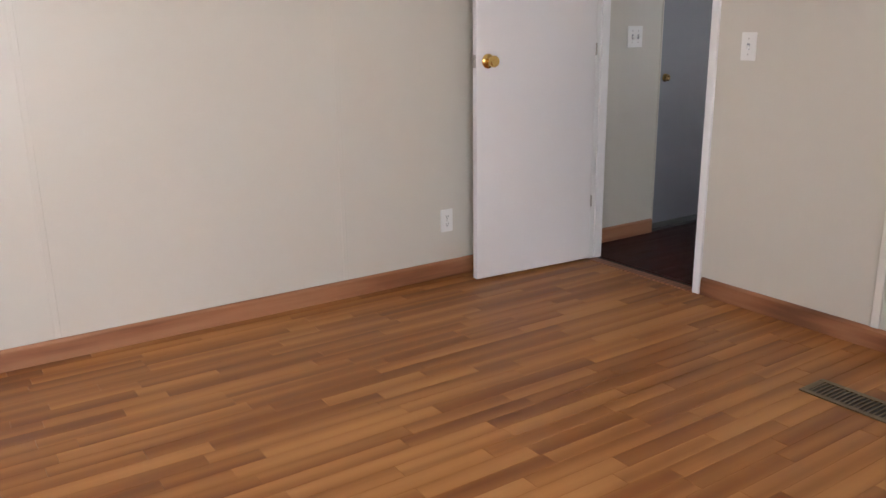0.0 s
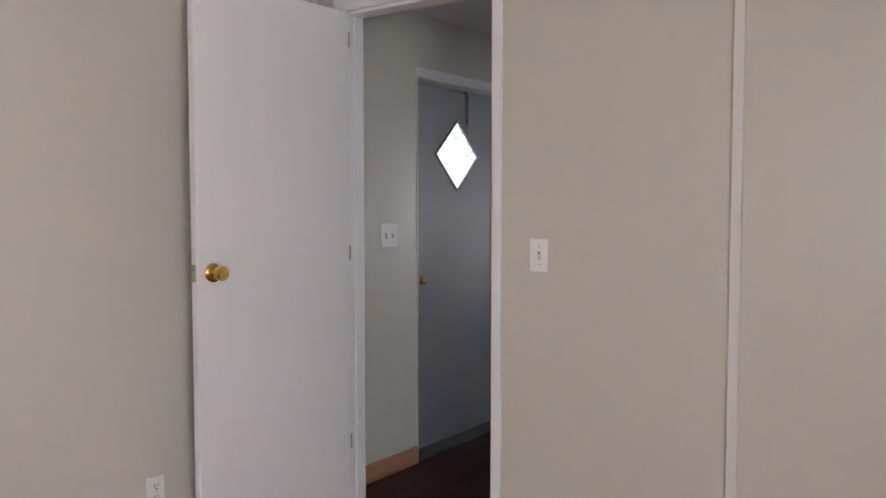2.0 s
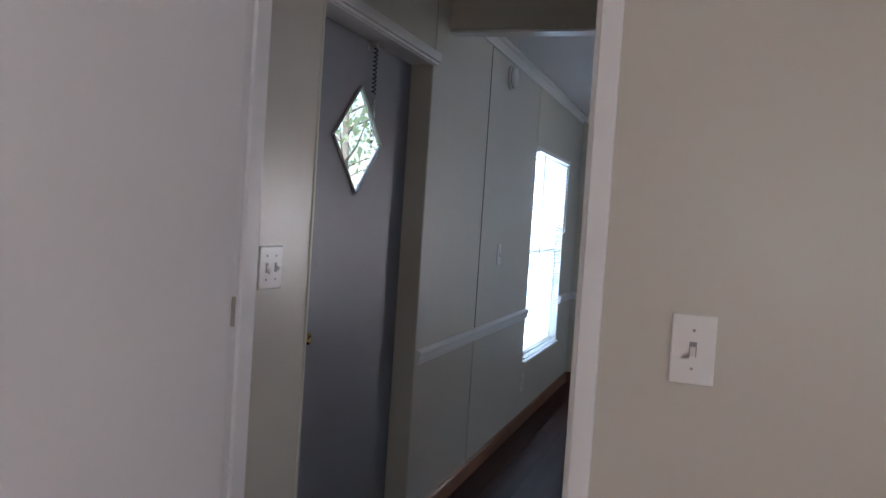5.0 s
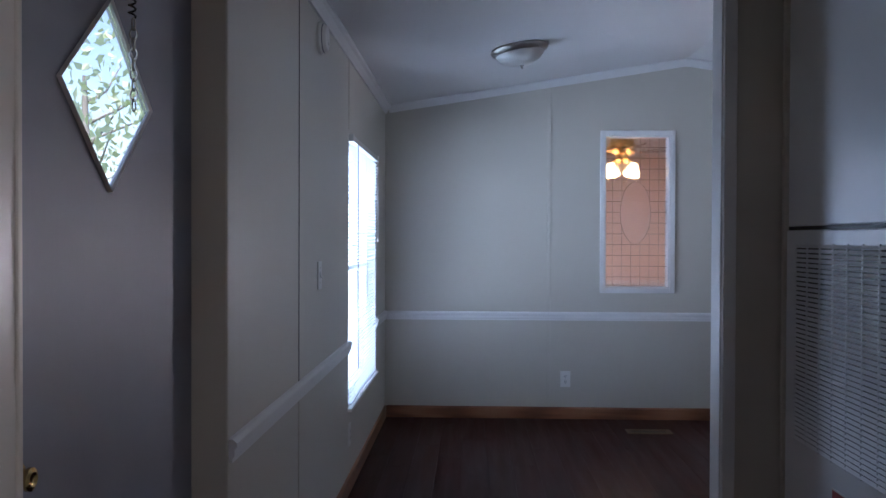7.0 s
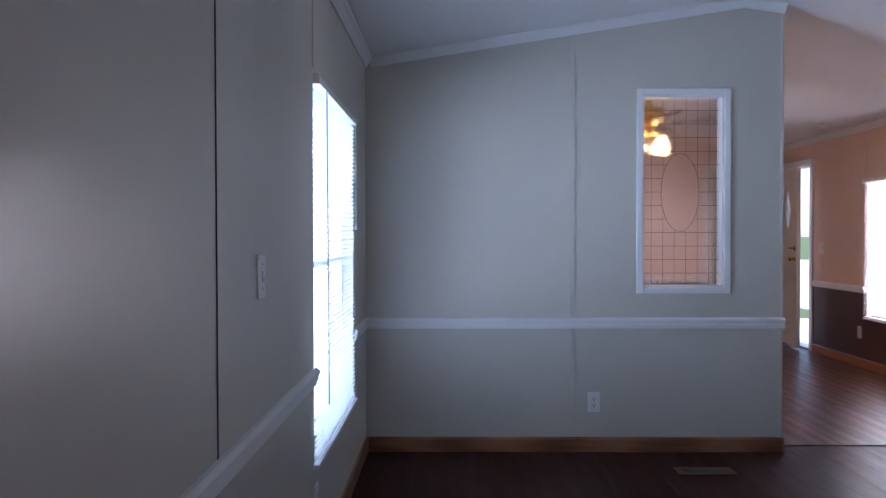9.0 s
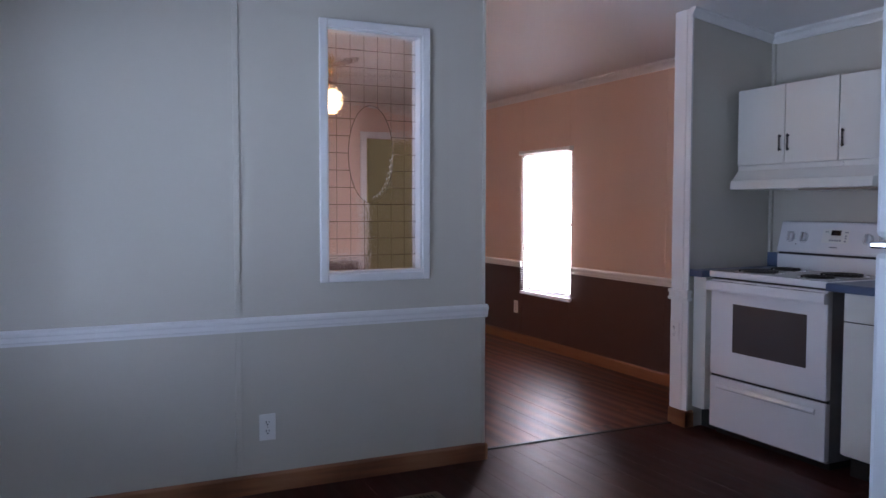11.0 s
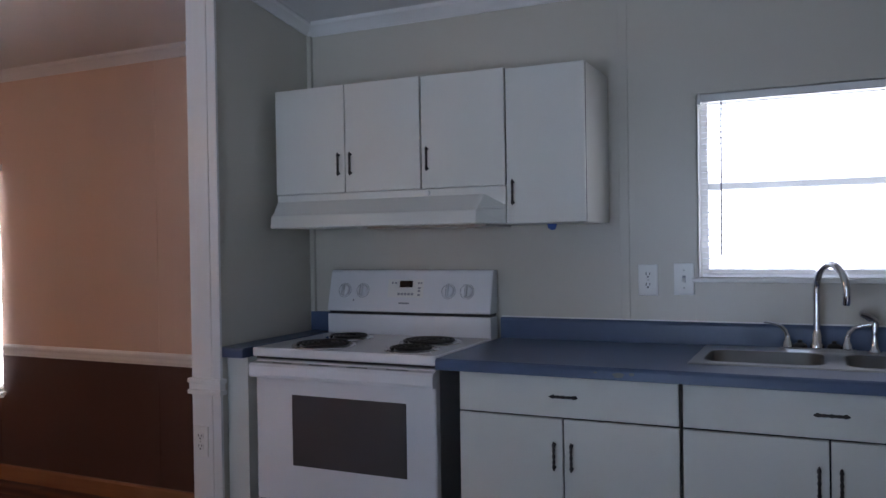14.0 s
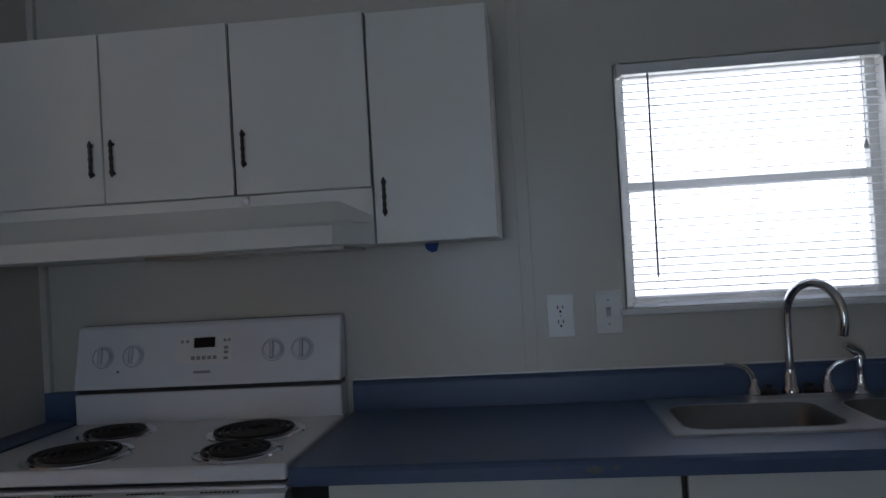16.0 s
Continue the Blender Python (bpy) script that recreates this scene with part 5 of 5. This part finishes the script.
for y in (8.360, 8.271, 7.871, 7.789):
    bm = bmesh.new()
    lathe(bm, [(0.031, 0), (0.031, 0.0008), (0.0295, 0.0008), (0.0295, 0)], (0, 0, 0), on_panel(y, 1.090, 0.0002), 32)
    part("dial_ring", bm, GREYINK, cp)
    bm = bmesh.new()
    lathe(bm, [(0.026, 0), (0.025, 0.008), (0.022, 0.012), (0, 0.012)], (0, 0, 0), on_panel(y, 1.090), 28)
    box2 = bmesh.new()
    rbox(box2, -0.023, 0.023, -0.0055, 0.0055, 0.010, 0.026, 0.003, 2)
    box2.transform(on_panel(y, 1.090))
    me2 = bpy.data.meshes.new("tmp")
    box2.to_mesh(me2)
    box2.free()
    bm.from_mesh(me2)
    bpy.data.meshes.remove(me2)
    k = part("burner_knob", bm, ENAMEL, cp, "white burner knob", True)
    part("knob_mark", (lambda q: (q.transform(on_panel(y, 1.090)), q)[1])(B((-0.0225, 0.0225, -0.0009, 0.0009, 0.0255, 0.0265))), GREYINK, k)


def panel_box(name, y0, y1, z0, z1, lift, material, parent, label=""):
    q = B((z0 - (z0 + z1) / 2, z1 - (z0 + z1) / 2, y0 - (y0 + y1) / 2, y1 - (y0 + y1) / 2, lift, lift + 0.0006))
    q.transform(on_panel((y0 + y1) / 2, (z0 + z1) / 2))
    return part(name, q, material, parent, label)


panel_box("clock_outline", 7.985, 8.150, 1.062, 1.138, 0.0003, PLASTIC, cp)
panel_box("display", 8.036, 8.096, 1.104, 1.132, 0.0010, DISPLAY, cp, "black clock display")
for k in range(5):
    panel_box("button", 8.030 + k * 0.0155, 8.041 + k * 0.0155, 1.072, 1.082, 0.0010, GREYINK, cp)
for y in (8.008, 7.996, 8.130, 8.115):
    panel_box("button", y - 0.004, y + 0.004, 1.118, 1.126, 0.0010, GREYINK, cp)
for z in (1.074, 1.090, 1.102):
    panel_box("button", 7.998, 8.010, z - 0.004, z + 0.004, 0.0010, GREYINK, cp)
panel_box("maker_mark", 8.046, 8.094, 1.036, 1.043, 0.0006, GREYINK, cp)
panel_box("indicator", 8.310, 8.316, 1.046, 1.052, 0.0010, BLACK, cp, "tiny dark indicator lamp")
for bx, by, r in ((0.270, 8.206, 0.100), (0.510, 8.242, 0.077), (0.470, 7.858, 0.100), (0.258, 7.826, 0.077)):
    bm = bmesh.new()
    lathe(bm, [(r + 0.022, 0.9085), (r + 0.020, 0.912), (r + 0.008, 0.9125), (r, 0.905), (0.02, 0.902), (0, 0.902)], (bx, by, 0), None, 36)
    pan = part("drip_pan", bm, CHROME, t, "chrome drip pan", True)
    bm = bmesh.new()
    turns = 4.4 if r > 0.09 else 3.4
    n = int(turns * 26)
    tube(bm, [(bx + (0.018 + (r - 0.018) * i / n) * math.cos(2 * math.pi * turns * i / n), by + (0.018 + (r - 0.018) * i / n) * math.sin(2 * math.pi * turns * i / n), 0.917) for i in range(n + 1)], 0.0055, 6)
    part("coil", bm, COIL, pan, "blackened heating coil", True)

# ---- wall cabinets and hood ----
XU = 0.412


def wall_unit(y0, y1, z0, z1, label, pulls):
    t = thing("wall_cabinet", label, "cabinet", (0.57, (y0 + y1) / 2, z0), "wall cabinets")
    part("body", B((XU + 0.018, XE - 0.002, y0 + 0.0005, y1 - 0.0005, z0, z1), r=0.0015), CABW, t)
    part("shadow_gap", B((XU + 0.012, XU + 0.0185, y0 + 0.0015, y1 - 0.0015, z0 + 0.003, z1 - 0.003)), DARK, t)
    w = (y1 - y0) / len(pulls)
    for k, side in enumerate(pulls):
        a, b = y0 + k * w, y0 + (k + 1) * w
        p = part("cabinet_door", B((XU, XU + 0.016, a + 0.002, b - 0.002, z0 + 0.001, z1), r=0.002), CABW, t)
        pull(p, XU, (b - 0.027) if side > 0 else (a + 0.027), z0 + 0.111)


wall_unit(7.859, 8.520, 1.490, 1.912, "cream two door wall cabinet over the range hood", (1, -1))
wall_unit(7.522, 7.857, 1.490, 1.909, "cream single door wall cabinet over the range hood", (1,))
wall_unit(7.230, 7.520, 1.352, 1.903, "taller cream single door wall cabinet", (1,))
t = thing("range_hood", "cream metal range hood under the wall cabinets", "range hood", (0.54, 8.0, 1.355))
bm = bmesh.new()
hood = [(XE - 0.002, 1.488), (XU + 0.004, 1.488), (XU + 0.004, 1.462), (0.352, 1.412), (0.336, 1.402), (0.330, 1.357), (0.334, 1.354), (XE - 0.002, 1.354)]
flat = [(XE - 0.002, 1.488), (XU + 0.004, 1.488), (XU + 0.004, 1.462), (XU + 0.003, 1.420), (XU + 0.002, 1.405), (XU + 0.001, 1.360), (XU + 0.002, 1.354), (XE - 0.002, 1.354)]
loft(bm, [[(x, y, z) for x, z in line] for line, y in ((flat, 8.515), (hood, 8.490), (hood, 7.606), (flat, 7.523))])
bm.faces.new([v for v in bm.verts if abs(v.co.y - 8.515) < 1e-6])
bmesh.ops.recalc_face_normals(bm, faces=bm.faces[:])
part("shell", bm, CABW, t)
part("grease_filter", B((0.42, 0.68, 7.60, 8.10, 1.345, 1.356), r=0.002), NICKEL, t)
bm = bmesh.new()
lathe(bm, [(0.011, 0), (0.010, 0.010), (0.006, 0.013), (0, 0.013)], (XU + 0.002, 7.832, 1.474), NX, 14)
part("fan_knob", bm, PLASTIC, t, "", True)
t = thing("tape_scrap", "torn scrap of blue painter tape under the cabinet", "tape", (0.6, 7.41, 1.34))
bm = bmesh.new()
prism(bm, [(7.392, 1.352), (7.430, 1.352), (7.426, 1.337), (7.412, 1.328), (7.398, 1.331)], "x", 0.600, 0.602)
part("scrap", bm, TAPE, t)

# ---- outside ----
bm = bmesh.new()
box(bm, -400, 400, -400, 400, -0.9, -0.62)
setting("ground", bm, GRASS, "mown green lawn reaching to the horizon", "ground")
setting("skirting", B((XW - OUT, XE + OUT, YS - OUT, YN + 2.2, -0.62, -0.10)), VINYL, "pale vinyl skirting under the mobile home", "skirting")


# no known porch: pale slab added so the door gap looks bright
setting("porch", B((XE + OUT, 5.5, 11.2, 17.0, -0.62, -0.12), r=0.02), PALESLAB, "pale slab added for a bright view through the living room door", "porch")


# second added slab, covering lawn that would show dark beyond the gap
setting("driveway", B((5.5, 45, 12.6, 60, -0.62, -0.58)), PALESLAB, "pale slab added to brighten the far view past the door", "driveway")


def tree(x, y, h, seed, spread):
    rnd = random.Random(seed)
    t = thing("tree", "leafy green tree with a grey trunk", "tree", (x, y, -0.62), "garden trees")
    bm = bmesh.new()
    lean = rnd.uniform(-0.2, 0.2)
    tube(bm, [(x + lean * k / 5, y + 0.05 * math.sin(k), -0.62 + (h * 0.7) * k / 5) for k in range(6)], [0.17, 0.14, 0.125, 0.11, 0.085, 0.05], 10)
    limbs = []
    for k in range(9):
        a, z = rnd.uniform(0, 6.28), h * rnd.uniform(0.12, 0.6)
        ln = spread * rnd.uniform(0.5, 0.9)
        end = (x + ln * math.cos(a), y + ln * math.sin(a), z + rnd.uniform(0.1, 1.0))
        tube(bm, [(x + lean * 0.4, y, z - 0.4), (x + 0.5 * ln * math.cos(a), y + 0.5 * ln * math.sin(a), z), end], [0.05, 0.03, 0.012], 6)
        limbs.append(end)
    part("trunk", bm, BARK, t, "", True)
    verts, faces = [], []
    for cx, cy, cz in limbs + [(x, y, h * 0.6), (x, y, h * 0.75)]:
        for k in range(42):
            c = Vector((rnd.gauss(cx, spread * 0.24), rnd.gauss(cy, spread * 0.24), rnd.gauss(cz, spread * 0.18)))
            e = Euler((rnd.uniform(0, 6.3), rnd.uniform(0, 6.3), rnd.uniform(0, 6.3))).to_matrix()
            s = rnd.uniform(0.09, 0.19)
            i = len(verts)
            verts += [tuple(c + e @ Vector(p)) for p in ((-s, 0, 0), (0, -s * 0.5, s * 0.1), (s, 0, 0), (0, s * 0.5, s * 0.1))]
            faces.append((i, i + 1, i + 2, i + 3))
    me = bpy.data.meshes.new("crown")
    me.from_pydata(verts, [], faces)
    me.materials.append(LEAF)
    o = new("crown", me)
    o.parent = t
    o.matrix_parent_inverse = Matrix.Translation(-Vector(t.location))


tree(-12.5, 22.5, 8.5, 3, 2.2)
tree(-17.5, 27.0, 9.5, 7, 2.6)
tree(-20.0, 38.0, 9.0, 11, 2.6)
h = thing("house", "pale sided neighbouring house with a grey roof", "house", (14, 6, -0.62))
part("wall", B((11.5, 17, -2, 12, -0.62, 2.2)), VINYL, h)
bm = bmesh.new()
prism(bm, [(11.1, 2.15), (14.25, 3.3), (17.4, 2.15), (17.4, 2.25), (14.25, 3.42), (11.1, 2.25)], "y", -2.4, 12.4)
part("roof", bm, ROOFM, h)
for y in (1.0, 4.2, 7.2, 10.0):
    wdw = part("window", B((11.44, 11.5, y, y + 1.0, 0.5, 1.6), r=0.01), TRIM, h)
    part("pane", B((11.432, 11.442, y + 0.06, y + 0.94, 0.56, 1.54)), PANE, wdw)

# ---- floor boards ----


def boards(parent, x0, x1, y0, y1, wide, long0, long1, material, rest, keep, seed, name="plank", cut=None):
    """Boards along y. Those for which keep(x, y) holds are parts; the others join into one mesh."""
    rnd = random.Random(seed)
    cache, jb = {}, bmesh.new()
    n = round((x1 - x0) / wide)
    w = (x1 - x0) / n
    for i in range(n):
        y, x = y0 - rnd.uniform(0, long1), x0 + (i + 0.5) * w
        while y < y1:
            ln = round(rnd.uniform(long0, long1), 1)
            a, b = max(y, y0), min(y + ln, y1)
            y += ln
            if b - a < 0.02:
                continue
            g = 0.0004
            if keep(x, (a + b) / 2):
                key = round(b - a, 3)
                if key not in cache:
                    bm = bmesh.new()
                    hl, hw = key / 2 - g, w / 2 - g
                    box(bm, -hw, hw, -hl, hl, -0.006, -0.0003)
                    top = [bm.verts.new(p) for p in ((-hw + 0.0003, -hl + 0.0003, 0), (hw - 0.0003, -hl + 0.0003, 0), (hw - 0.0003, hl - 0.0003, 0), (-hw + 0.0003, hl - 0.0003, 0))]
                    bm.faces.new(top)
                    rim = [bm.verts.new(p) for p in ((-hw, -hl, -0.0003), (hw, -hl, -0.0003), (hw, hl, -0.0003), (-hw, hl, -0.0003))]
                    for k in range(4):
                        bm.faces.new((rim[k], rim[(k + 1) % 4], top[(k + 1) % 4], top[k]))
                    cache[key] = mesh_of(name, bm, material)
                o = new(name, cache[key])
                o.parent = parent
                o.location = (x, (a + b) / 2, 0)
            else:
                box(jb, x - w / 2 + g, x + w / 2 - g, a + g, b - g, -0.006, 0)
    if len(jb.verts):
        o = new(name + "s", mesh_of(name + "s", jb, rest))
        o.parent = parent
        tagged(o, kind="stuff")


boards(bpy.data.objects["floor_1"], XW, XE, YS, YB + 0.02, 0.066, 0.30, 0.75, OAK, OAKJ, lambda x, y: y > 0.55 and x < -0.55, 5, "strip")
boards(bpy.data.objects["floor_2"], XW, XE, YB + 0.09, 8.675, 0.145, 0.9, 1.3, CHERRY, CHERRY, lambda x, y: True, 6)
boards(bpy.data.objects["floor_3"], XW, XE, 8.70, YN + 2.1, 0.19, 0.9, 1.3, REDOAK, REDOAK, lambda x, y: True, 8)
